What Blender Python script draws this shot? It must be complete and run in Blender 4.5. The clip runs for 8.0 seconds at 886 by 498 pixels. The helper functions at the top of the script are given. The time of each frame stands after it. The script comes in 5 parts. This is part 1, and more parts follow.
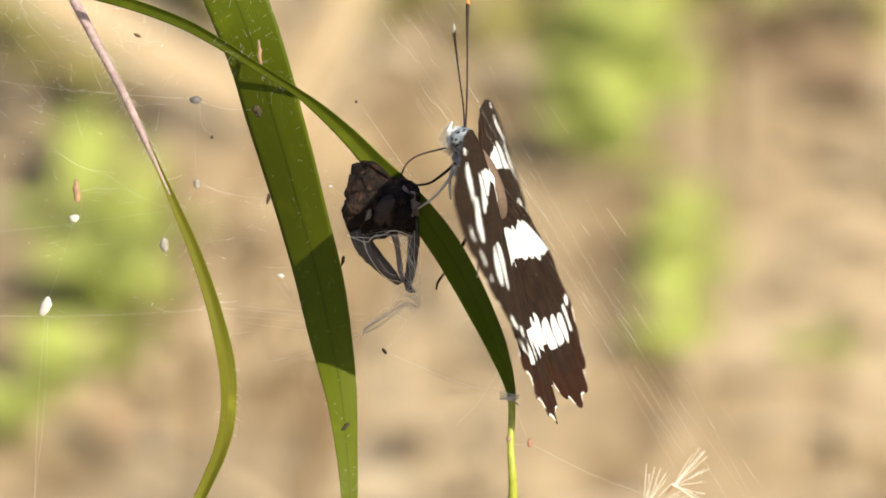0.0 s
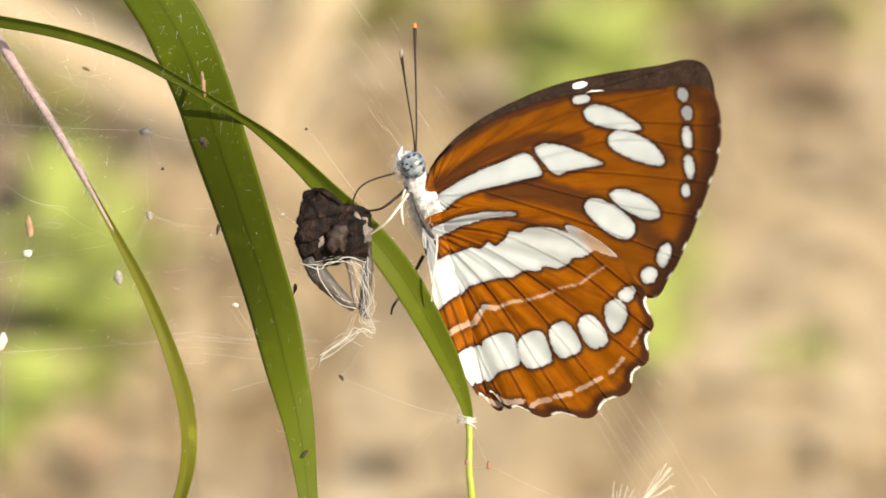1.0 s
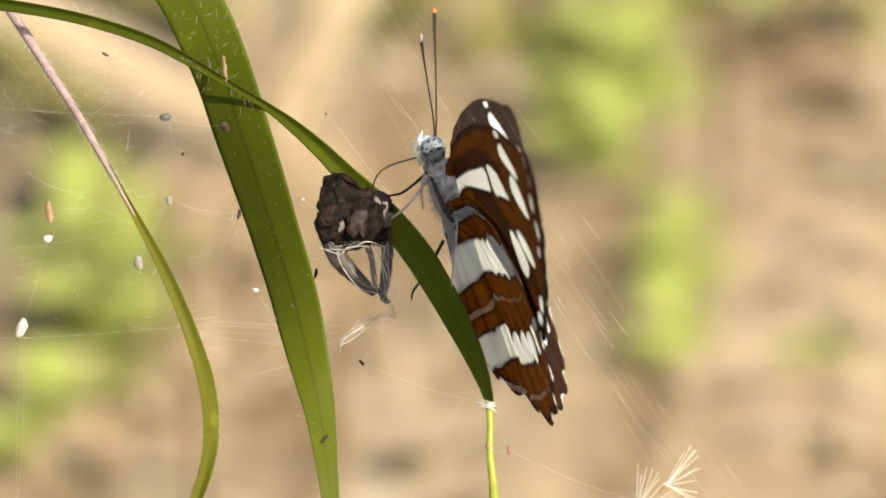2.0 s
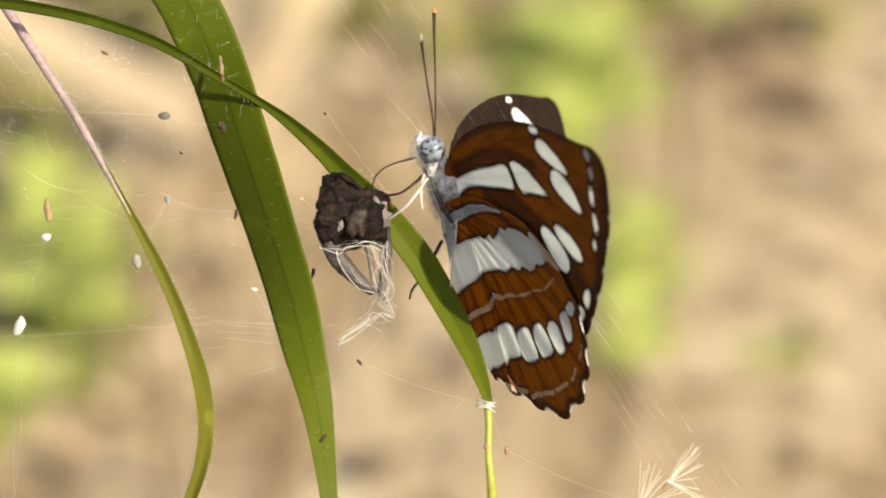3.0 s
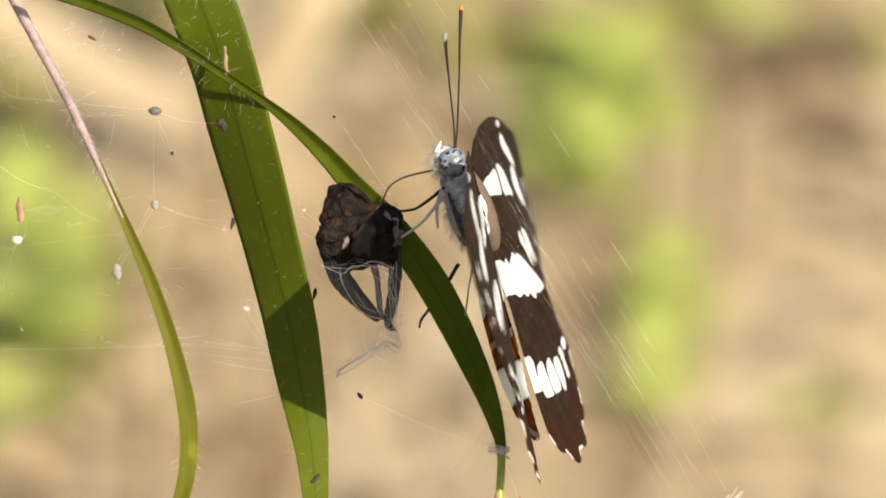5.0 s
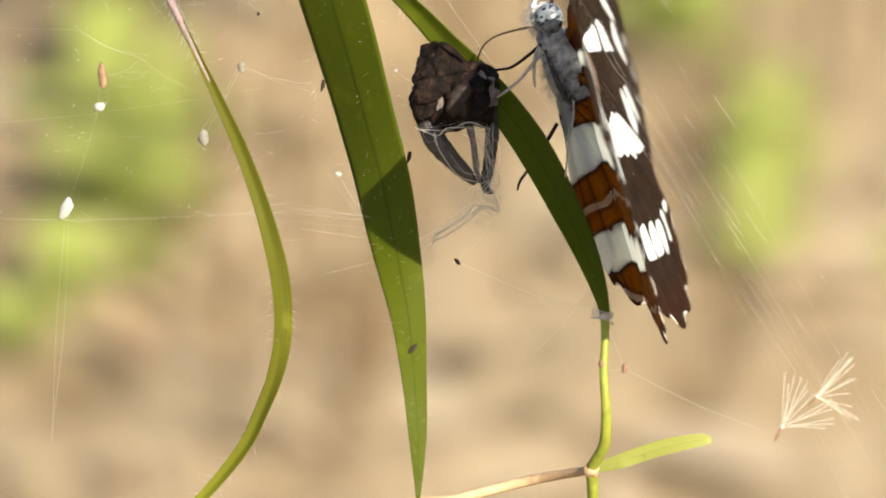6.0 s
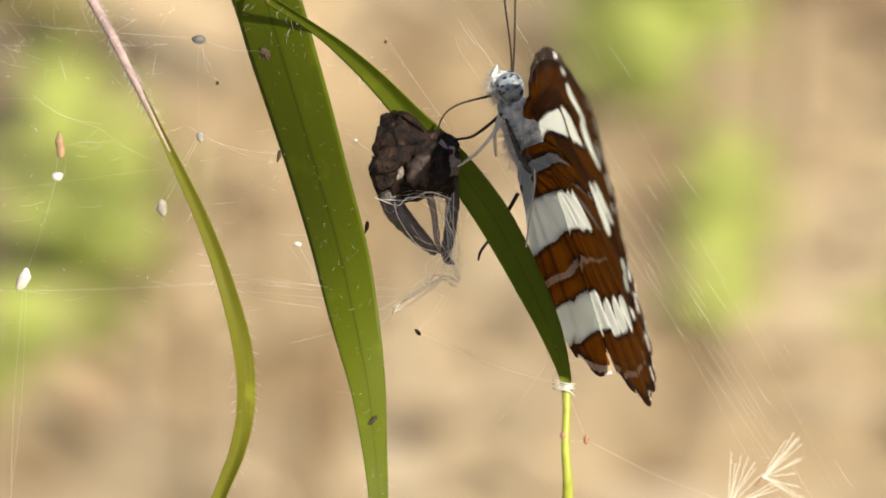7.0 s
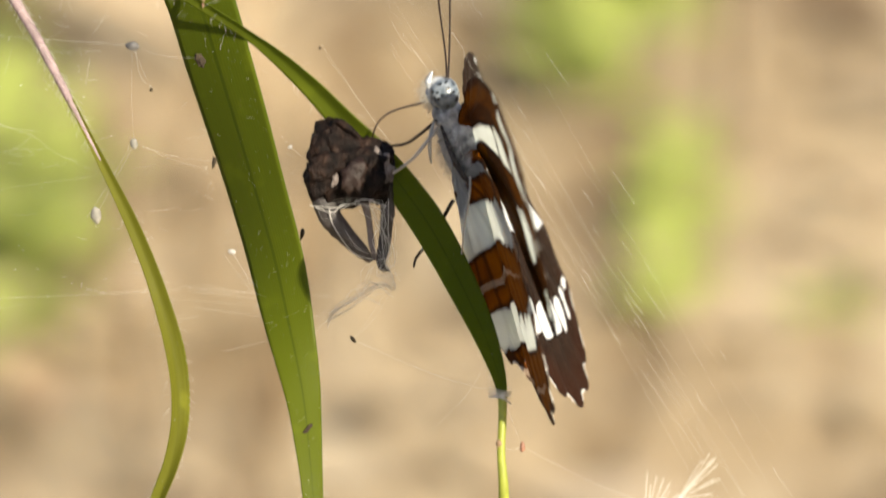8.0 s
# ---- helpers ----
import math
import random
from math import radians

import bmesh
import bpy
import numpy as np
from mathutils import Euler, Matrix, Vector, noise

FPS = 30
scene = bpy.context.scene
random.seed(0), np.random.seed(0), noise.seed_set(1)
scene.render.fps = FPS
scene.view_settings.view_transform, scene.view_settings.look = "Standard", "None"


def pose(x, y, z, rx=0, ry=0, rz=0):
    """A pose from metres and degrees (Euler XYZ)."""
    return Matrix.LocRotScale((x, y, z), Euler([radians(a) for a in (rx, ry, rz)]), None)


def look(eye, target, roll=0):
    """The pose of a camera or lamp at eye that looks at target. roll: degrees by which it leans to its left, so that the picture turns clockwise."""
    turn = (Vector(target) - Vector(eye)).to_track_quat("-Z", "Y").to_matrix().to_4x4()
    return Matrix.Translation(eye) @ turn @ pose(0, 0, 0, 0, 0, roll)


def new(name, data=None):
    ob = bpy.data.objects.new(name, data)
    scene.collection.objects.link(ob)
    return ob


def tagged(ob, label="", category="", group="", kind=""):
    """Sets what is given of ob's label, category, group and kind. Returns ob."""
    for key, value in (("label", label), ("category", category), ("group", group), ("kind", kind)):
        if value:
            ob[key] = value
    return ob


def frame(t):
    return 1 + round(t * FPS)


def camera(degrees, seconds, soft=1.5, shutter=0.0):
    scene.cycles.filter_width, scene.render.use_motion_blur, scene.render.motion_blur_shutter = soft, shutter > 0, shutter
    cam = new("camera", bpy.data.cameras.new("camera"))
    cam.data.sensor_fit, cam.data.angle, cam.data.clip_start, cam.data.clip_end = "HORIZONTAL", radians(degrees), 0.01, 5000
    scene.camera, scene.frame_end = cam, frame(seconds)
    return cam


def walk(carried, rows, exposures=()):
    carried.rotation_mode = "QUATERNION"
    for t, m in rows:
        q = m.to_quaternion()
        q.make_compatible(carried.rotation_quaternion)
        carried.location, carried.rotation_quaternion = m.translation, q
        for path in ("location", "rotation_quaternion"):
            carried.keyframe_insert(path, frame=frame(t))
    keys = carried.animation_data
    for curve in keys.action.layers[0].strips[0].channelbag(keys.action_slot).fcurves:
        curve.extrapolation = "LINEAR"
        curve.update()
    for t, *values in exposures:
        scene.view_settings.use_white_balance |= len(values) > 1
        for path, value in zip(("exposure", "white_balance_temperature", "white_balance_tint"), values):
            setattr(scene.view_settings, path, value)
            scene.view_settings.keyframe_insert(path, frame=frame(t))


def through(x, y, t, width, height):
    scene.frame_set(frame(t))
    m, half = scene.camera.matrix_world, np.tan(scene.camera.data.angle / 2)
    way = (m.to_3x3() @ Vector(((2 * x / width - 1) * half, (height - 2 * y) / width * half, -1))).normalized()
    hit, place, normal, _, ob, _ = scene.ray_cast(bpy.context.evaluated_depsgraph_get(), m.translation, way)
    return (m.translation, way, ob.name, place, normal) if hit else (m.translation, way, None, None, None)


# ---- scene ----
cam = camera(3.40202, 8.0, soft=1.7, shutter=0.25)

# Plan of the place: the subject stands in one upright picture plane ("stage") that faces the viewpoint.
# Plan units are 1/16.5 mm; plan x runs to the right, plan y downwards, depth towards the viewpoint in mm.
UNIT = 1.0 / 16500.0
REACH = 1.6          # metres from the first viewpoint to the stage
TILT = 22.0          # degrees by which the view looks down
HEIGHT = 0.20        # metres from the ground to the stage's centre
STAGE = pose(0, 0, HEIGHT, 90 - TILT, 0, 0)


def plan(x, y, depth=0.0):
    """A place in the stage's space from plan units."""
    return Vector(((x - 784) * UNIT, (441 - y) * UNIT, depth * 0.001))


def beyond(x, y, back):
    """A place that many metres behind the stage, on the line of sight through the plan's (x, y)."""
    s = (REACH + back) / REACH
    return Vector(((x - 784) * UNIT * s, (441 - y) * UNIT * s, -back))


def on_ground(x, y, lift=0.0):
    """World place on the ground, on the first line of sight through the plan's (x, y)."""
    eye = STAGE @ Vector((0, 0, REACH))
    way = (STAGE @ plan(x, y)) - eye
    return eye + way * ((lift - eye.z) / way.z)


# seconds, place in the stage's space (m), turn (degrees)
CAMERA_ROWS = (
    (0.0, 0.00000, 0.00000, 1.6000, 0.0000, 0.0000, 0.000),
    (0.2, 0.00237, 0.00237, 1.6000, -0.0489, 0.0679, 0.466),
    (0.5, 0.00474, 0.00426, 1.5999, -0.0309, 0.1712, -0.073),
    (0.7, 0.00711, 0.00474, 1.5999, -0.0088, 0.2112, 0.353),
    (1.0, 0.01042, 0.00355, 1.5999, -0.0418, 0.1921, -1.590),
    (1.2, 0.00900, 0.00355, 1.5999, -0.0537, 0.1567, -2.084),
    (1.5, 0.01066, 0.00355, 1.5999, -0.0404, 0.2770, -1.886),
    (1.7, 0.01042, 0.00000, 1.5999, 0.0400, 0.2922, -1.894),
    (2.8, -0.00355, -0.00474, 1.6000, 0.1939, -0.1997, -0.859),
    (3.0, -0.00711, -0.00355, 1.6001, 0.1704, -0.3570, -1.435),
    (3.2, -0.01066, -0.00237, 1.6001, 0.1817, -0.4815, -1.057),
    (3.5, -0.01374, -0.00592, 1.6001, 0.2476, -0.6964, -0.614),
    (3.7, -0.01185, -0.00663, 1.6001, 0.2156, -0.7293, 0.046),
    (4.0, -0.01355, -0.00834, 1.6001, 0.2498, -0.7209, 0.187),
    (4.2, -0.01469, -0.00948, 1.6000, 0.3153, -0.6960, 0.241),
    (5.3, -0.00632, -0.00186, 1.3914, 0.2390, -0.3190, 1.377),
    (5.5, -0.00705, -0.00223, 1.3893, 0.2287, -0.2142, -0.253),
    (5.7, -0.00666, 0.00000, 1.3872, -0.0601, -0.1190, 0.777),
    (6.0, -0.00819, 0.00088, 1.3841, -0.4419, -0.0217, 0.196),
    (6.2, -0.00920, 0.00147, 1.3822, -0.4701, 0.0477, 1.530),
    (6.5, -0.00770, 0.00220, 1.3793, -0.3912, 0.0753, 0.692),
    (6.7, -0.00768, 0.00219, 1.3774, -0.3123, -0.0842, 0.760),
    (7.0, -0.00838, 0.00255, 1.3746, -0.2434, -0.1824, 0.140),
    (7.2, -0.00910, 0.00400, 1.3734, -0.2497, -0.2384, 0.203),
    (7.5, -0.00722, 0.00650, 1.3716, -0.2422, -0.2556, 0.520),
    (7.7, -0.00598, 0.00816, 1.3705, -0.2169, -0.2963, 1.165),
    (8.0, -0.00543, 0.00904, 1.3687, -0.4886, -0.3095, -0.002),
)
walk(cam, [(t, STAGE @ pose(x, y, z, rx, ry, rz)) for t, x, y, z, rx, ry, rz in CAMERA_ROWS])
cam.data.dof.use_dof = True
cam.data.dof.aperture_fstop = 28.0

# ---- light ----
SUN_WAY = (STAGE.to_3x3() @ Vector((0.47, 0.27, 0.82))).normalized()
world = bpy.data.worlds.new("sky")
scene.world = world
world.use_nodes = True
sky = world.node_tree.nodes.new("ShaderNodeTexSky")
sky.sky_type = "NISHITA"
sky.sun_disc = False
sky.dust_density = 3.0
sky.sun_elevation = math.asin(SUN_WAY.z)
sky.sun_rotation = math.atan2(SUN_WAY.x, SUN_WAY.y)
back = world.node_tree.nodes["Background"]
back.inputs["Strength"].default_value = 0.07
world.node_tree.links.new(sky.outputs["Color"], back.inputs["Color"])
sun = new("sun", bpy.data.lights.new("sun", "SUN"))
sun.data.energy = 4.25
sun.data.angle = radians(0.53)
sun.data.color = (1.0, 0.89, 0.69)
sun.matrix_world = look(SUN_WAY * 20, (0, 0, 0))
scene.view_settings.exposure = 1.61


# ---- materials ----
class Nodes:
    """Short hand for building a node material."""

    def __init__(self, name):
        self.material = bpy.data.materials.new(name)
        self.material.use_nodes = True
        self.tree = self.material.node_tree
        self.tree.nodes.clear()

    def add(self, kind, settings=None, **sockets):
        node = self.tree.nodes.new(kind)
        for key, value in (settings or {}).items():
            if key == "operation":
                node.operation = value
            elif key == "use_clamp":
                node.use_clamp = value
            elif key == "interpolation_type":
                node.interpolation_type = value
            elif key == "data_type":
                node.data_type = value
            elif key == "blend_type":
                node.blend_type = value
            elif key == "attribute_name":
                node.attribute_name = value
            elif key == "uv_map":
                node.uv_map = value
        for key, value in sockets.items():
            self.put(node.inputs[int(key[1:])] if key[0] == "i" and key[1:].isdigit() else node.inputs[key.replace("_", " ")], value)
        return node

    def put(self, socket, value):
        if isinstance(value, bpy.types.NodeSocket):
            self.tree.links.new(value, socket)
        else:
            socket.default_value = value

    def math(self, op, a, b=0.0, c=0.0, clamp=False):
        return self.add("ShaderNodeMath", {"operation": op, "use_clamp": clamp}, i0=a, i1=b, i2=c).outputs[0]

    def span(self, value, a, b, c=0.0, d=1.0):
        """Maps a..b to c..d smoothly."""
        node = self.add("ShaderNodeMapRange", {"interpolation_type": "SMOOTHSTEP"})
        for key, v in zip(("Value", "From Min", "From Max", "To Min", "To Max"), (value, a, b, c, d)):
            self.put(node.inputs[key], v)
        return node.outputs[0]

    def mix(self, fac, a, b, kind="MIX"):
        node = self.add("ShaderNodeMix", {"data_type": "RGBA", "blend_type": kind})
        self.put(node.inputs[0], fac)
        self.put(node.inputs[6], a)
        self.put(node.inputs[7], b)
        return node.outputs[2]

    def noise(self, scale, detail=3.0, rough=0.55, where=None, out=0):
        node = self.add("ShaderNodeTexNoise", None, Scale=scale, Detail=detail, Roughness=rough)
        self.put(node.inputs["Vector"], where if where else self.spot())
        return node.outputs[out]

    def spot(self):
        return self.add("ShaderNodeTexCoord").outputs["Object"]

    def field(self, name, out="Fac"):
        return self.add("ShaderNodeAttribute", {"attribute_name": name}).outputs[out]

    def ramp(self, value, *stops):
        node = self.add("ShaderNodeValToRGB", None, Fac=value)
        ramp = node.color_ramp
        while len(ramp.elements) < len(stops):
            ramp.elements.new(0.5)
        for e, (at, c) in zip(ramp.elements, stops):
            e.position, e.color = at, (*c, 1)
        return node.outputs[0]

    def finish(self, color, rough=0.6, bump=None, strength=0.3, distance=0.0002, through=0.0, through_color=None, metal=0.0, gloss=0.5, sheen=0.0):
        """Principled surface, in part a translucent sheet."""
        b = self.add("ShaderNodeBsdfPrincipled", None, Base_Color=color, Roughness=rough, Metallic=metal)
        self.put(b.inputs["Specular IOR Level"], gloss)
        self.put(b.inputs["Sheen Weight"], sheen)
        if bump is not None:
            node = self.add("ShaderNodeBump", None, Strength=strength, Distance=distance, Height=bump)
            self.put(b.inputs["Normal"], node.outputs[0])
        shader = b.outputs[0]
        if through:
            t = self.add("ShaderNodeBsdfTranslucent", None, Color=through_color if through_color is not None else color)
            shader = self.add("ShaderNodeMixShader", None, i0=through, i1=shader, i2=t.outputs[0]).outputs[0]
        end = self.add("ShaderNodeOutputMaterial", None, Surface=shader)
        return self.material


def plain(name, color, rough=0.6, scale=900.0, vary=0.35, bump=0.3, through=0.0, gloss=0.4, distance=0.0001):
    """One colour with grain at two scales."""
    n = Nodes(name)
    fine, broad = n.noise(scale, 4), n.noise(scale * 0.13, 2)
    both = n.math("ADD", n.math("MULTIPLY", fine, 0.5), n.math("MULTIPLY", broad, 0.5))
    dark = tuple(c * (1 - vary) for c in color) + (1,)
    light = tuple(min(1, c * (1 + vary)) for c in color) + (1,)
    c = n.mix(n.span(both, 0.32, 0.68), dark, light)
    return n.finish(c, rough, fine, bump, distance, through, c, gloss=gloss)


def leaf_material(name, deep, fresh, tip, through=0.34):
    """Grass leaf: fine veins along the blade, a paler midrib, yellower towards the tip. UV: x across, y along."""
    n = Nodes(name)
    uv = n.add("ShaderNodeUVMap", {"uv_map": "UVMap"}).outputs[0]
    xyz = n.add("ShaderNodeSeparateXYZ", None, Vector=uv)
    across, along = xyz.outputs[0], xyz.outputs[1]
    veins = n.math("SINE", n.math("MULTIPLY", across, 150.0))
    broad = n.noise(260, 3)
    fine = n.noise(1800, 4)
    stretched = n.add("ShaderNodeMapping", None, Vector=uv, Scale=(60.0, 3.0, 1.0))
    streak = n.noise(1.0, 4, where=stretched.outputs[0])
    c = n.mix(n.span(streak, 0.3, 0.7), (*deep, 1), (*fresh, 1))
    c = n.mix(n.span(along, 0.62, 1.0), c, (*tip, 1))
    c = n.mix(n.math("MULTIPLY", n.span(veins, 0.2, 1.0), 0.16), c, (*[v * 0.5 for v in deep], 1))
    ribs = n.math("SINE", n.math("ADD", n.math("MULTIPLY", across, 38.0), n.math("MULTIPLY", streak, 2.0)))
    c = n.mix(n.math("MULTIPLY", n.span(ribs, 0.3, 1.0), 0.12), c, (*[v * 1.7 for v in fresh], 1))
    dust = n.span(n.noise(2600, 2), 0.72, 0.78)
    c = n.mix(n.math("MULTIPLY", dust, 0.6), c, (0.30, 0.31, 0.24, 1))
    mid = n.span(n.math("ABSOLUTE", n.math("SUBTRACT", across, 0.5)), 0.012, 0.03, 1.0, 0.0)
    c = n.mix(n.math("MULTIPLY", mid, 0.45), c, (*[v * 0.5 for v in deep], 1))
    c = n.mix(n.math("MULTIPLY", n.span(broad, 0.56, 0.7), 0.35), c, (*[v * 1.5 for v in tip], 1))
    specks = n.span(n.noise(900, 2), 0.70, 0.76)
    c = n.mix(n.math("MULTIPLY", specks, 0.5), c, (0.10, 0.07, 0.03, 1))
    t = n.mix(0.5, c, (*[min(1, v * 3.2) for v in fresh], 1))
    height = n.math("ADD", n.math("MULTIPLY", veins, 0.5), fine)
    return n.finish(c, n.span(fine, 0.3, 0.7, 0.38, 0.6), height, 0.2, 0.00005, through, t, gloss=0.07)


def wing_material(name, under):
    """Butterfly wing. Fields on the mesh: pale (mm inside a white mark), vein and rim (mm from the nearest), base (0 at the root), dusk (brown areas)."""
    n = Nodes(name)
    pale, vein, rim, base, hind = (n.field(k) for k in ("pale", "vein", "rim", "base", "hind"))
    grain, broad = n.noise(5200, 3), n.noise(420, 3)
    comb = n.add("ShaderNodeCombineXYZ", None, X=n.math("MULTIPLY", n.field("ang"), 90.0), Y=n.math("MULTIPLY", base, 5.0), Z=hind)
    rag = n.math("ADD", n.math("MULTIPLY", n.math("SUBTRACT", n.noise(2300, 4, 0.7), 0.5), 0.30), n.math("MULTIPLY", n.math("SUBTRACT", n.noise(1.0, 3, 0.6, where=comb.outputs[0]), 0.5), 0.42))
    inside = n.math("ADD", pale, rag) if under else n.math("SUBTRACT", n.math("ADD", pale, rag), 0.16)
    scales = n.math("ADD", n.math("MULTIPLY", grain, 0.7), n.math("MULTIPLY", broad, 0.6))
    if under:
        c = n.mix(n.span(broad, 0.30, 0.70), (0.125, 0.034, 0.0009, 1), (0.180, 0.053, 0.0012, 1))
        c = n.mix(n.math("MULTIPLY", n.span(vein, 0.25, 1.2, 0.0, 1.0), 0.5), c, (0.225, 0.072, 0.0016, 1))
        c = n.mix(n.math("MULTIPLY", n.span(grain, 0.45, 0.75), 0.30), c, (0.15, 0.036, 0.002, 1))
        fan = n.add("ShaderNodeCombineXYZ", None, X=n.math("MULTIPLY", n.field("ang"), 16.0), Y=n.math("MULTIPLY", base, 2.2), Z=hind)
        streak = n.noise(1.0, 4, 0.6, where=fan.outputs[0])
        c = n.mix(n.math("MULTIPLY", n.span(streak, 0.48, 0.66), 0.72), c, (0.075, 0.020, 0.002, 1))
        c = n.mix(n.math("MULTIPLY", n.span(streak, 0.46, 0.30), 0.35), c, (0.285, 0.096, 0.002, 1))
        c = n.mix(n.math("MULTIPLY", n.span(vein, 0.03, 0.24, 1.0, 0.0), n.math("ADD", 0.32, n.math("MULTIPLY", hind, 0.34))), c, (0.026, 0.008, 0.003, 1))
        outer = n.math("MULTIPLY", n.span(base, 0.25, 0.85), n.math("SUBTRACT", 1.0, n.math("MULTIPLY", hind, 0.75)))
        c = n.mix(n.math("MULTIPLY", outer, 0.62), c, (0.085, 0.028, 0.003, 1))
        dusk = n.math("MULTIPLY", n.span(n.math("ADD", n.field("dusk"), n.math("MULTIPLY", n.math("SUBTRACT", broad, 0.5), 0.8)), 0.12, 0.80), 0.80)
        c = n.mix(dusk, c, (0.034, 0.013, 0.006, 1))
        halo = n.math("MULTIPLY", n.math("MULTIPLY", n.span(inside, -0.62, -0.04), 0.85), n.math("SUBTRACT", 1.0, n.field("soft")))
        c = n.mix(halo, c, (0.011, 0.006, 0.005, 1))
        edge = n.math("ADD", rim, rag)
        c = n.mix(n.math("MULTIPLY", n.span(edge, n.math("ADD", 0.3, n.math("MULTIPLY", hind, 0.35)), n.math("ADD", 1.9, n.math("MULTIPLY", hind, -0.4)), 1.0, 0.0), 0.88), c, (0.020, 0.009, 0.006, 1))
        white = n.mix(n.span(broad, 0.3, 0.7), (0.44, 0.47, 0.51, 1), (0.53, 0.565, 0.61, 1))
        white = n.mix(n.math("MULTIPLY", n.span(base, 0.04, 0.30, 1.0, 0.0), 0.7), white, (0.42, 0.46, 0.50, 1))
        white = n.mix(n.math("MULTIPLY", n.span(grain, 0.55, 0.8), 0.4), white, (0.38, 0.38, 0.37, 1))
    else:
        c = n.mix(n.span(broad, 0.3, 0.7), (0.006, 0.0034, 0.0025, 1), (0.014, 0.0078, 0.0056, 1))
        c = n.mix(n.math("MULTIPLY", n.span(n.noise(2600, 4, 0.7), 0.46, 0.70), 0.5), c, (0.036, 0.023, 0.015, 1))
        c = n.mix(n.math("MULTIPLY", n.span(vein, 0.05, 0.25, 1.0, 0.0), 0.6), c, (0.010, 0.006, 0.004, 1))
        c = n.mix(n.math("MULTIPLY", n.math("MULTIPLY", hind, n.span(rim, 1.5, 5.5, 1.0, 0.0)), 0.6), c, (0.020, 0.0065, 0.003, 1))
        white = n.mix(n.span(broad, 0.3, 0.7), (0.58, 0.61, 0.65, 1), (0.72, 0.75, 0.79, 1))
    if under:
        white = n.mix(n.math("MULTIPLY", n.field("soft"), 0.75), white, (0.34, 0.215, 0.105, 1))
    dull = n.math("MULTIPLY", n.span(vein, 0.02, 0.20, 1.0, 0.0), 0.22 if under else 0.25)
    white = n.mix(dull, white, (0.12, 0.11, 0.10, 1))
    mark = n.span(inside, -0.06, 0.06)
    c = n.mix(n.math("MULTIPLY", mark, n.math("SUBTRACT", 1.0, n.math("MULTIPLY", n.field("soft"), 0.4))), c, white)
    fringe = n.math("MULTIPLY", n.span(n.math("ADD", rim, rag), 0.10, 0.30, 1.0, 0.0), n.span(n.field("notch"), 0.35, 0.65))
    c = n.mix(n.math("MULTIPLY", fringe, 0.95), c, (0.60, 0.60, 0.58, 1))
    clear = n.math("MULTIPLY", mark, n.math("SUBTRACT", 1.0, n.math("MULTIPLY", n.field("soft"), 0.85)))
    lit = n.mix(clear, n.mix(1.0, c, (1.0, 0.34, 0.1, 1), "MULTIPLY"), n.mix(0.85, c, (0.95, 0.97, 0.90, 1)))
    height = n.math("ADD", scales, n.math("MULTIPLY", n.span(vein, 0.0, 0.25, 1.0, 0.0), 3.0))
    sheer = n.math("ADD", n.math("MULTIPLY", clear, 0.61), 0.06) if under else n.math("ADD", n.math("MULTIPLY", clear, 0.45), 0.06)
    return n.finish(c, 0.62 if under else n.span(grain, 0.3, 0.7, 0.55, 0.8), height, 0.5, 0.00007, sheer, lit, gloss=0.02 if under else 0.035)



LEAF = leaf_material("grass_leaf_green", (0.026, 0.046, 0.0040), (0.040, 0.063, 0.0048), (0.074, 0.092, 0.0052), 0.44)
LEAF_FRESH = leaf_material("grass_leaf_fresh", (0.033, 0.056, 0.0075), (0.054, 0.083, 0.0095), (0.115, 0.14, 0.010), 0.60)
LEAF_YELLOW = leaf_material("grass_leaf_yellowing", (0.085, 0.092, 0.010), (0.135, 0.136, 0.015), (0.21, 0.225, 0.022), 0.52)
LEAF_PALE = leaf_material("grass_leaf_pale", (0.20, 0.215, 0.05), (0.26, 0.275, 0.075), (0.27, 0.285, 0.09))
STEM = plain("stem_green", (0.24, 0.27, 0.035), 0.5, 1200, 0.25, through=0.25)
STEM_BROWN = plain("stem_brown", (0.38, 0.26, 0.15), 0.7, 1200, 0.3)
STEM_LILAC = plain("stem_lilac", (0.25, 0.185, 0.19), 0.7, 2200, 0.3, through=0.25)
HAIR = plain("plant_hair", (0.55, 0.53, 0.48), 0.5, 1500, 0.1, through=0.5)
PAPPUS = plain("seed_bristle_white", (0.72, 0.70, 0.64), 0.5, 1500, 0.1, through=0.4)
SILK = plain("spider_silk", (0.60, 0.59, 0.56), 0.35, 1500, 0.1, through=0.45, gloss=0.7)
UNDER = wing_material("wing_underside", True)
UPPER = wing_material("wing_upperside", False)
FUR_BLUE = plain("body_scales_blue_white", (0.26, 0.275, 0.295), 0.85, 2600, 0.6, 0.8, distance=0.0002)
FUR_THORAX = plain("body_scales_grey_white", (0.27, 0.27, 0.275), 0.85, 1300, 0.85, 0.9, distance=0.0003)
FUR_DARK = plain("body_scales_dark", (0.022, 0.018, 0.018), 0.75, 2600, 0.35)
FUR_BROWN = plain("body_hair_brown", (0.050, 0.032, 0.021), 0.75, 2600, 0.35)
HORN_DARK = plain("horn_dark", (0.014, 0.008, 0.006), 0.6, 2600, 0.3, gloss=0.15)
HORN_PALE = plain("leg_pale_scales", (0.30, 0.275, 0.235), 0.6, 2600, 0.2)
HORN_ORANGE = plain("club_tip_orange", (0.55, 0.12, 0.02), 0.5, 2600, 0.2)


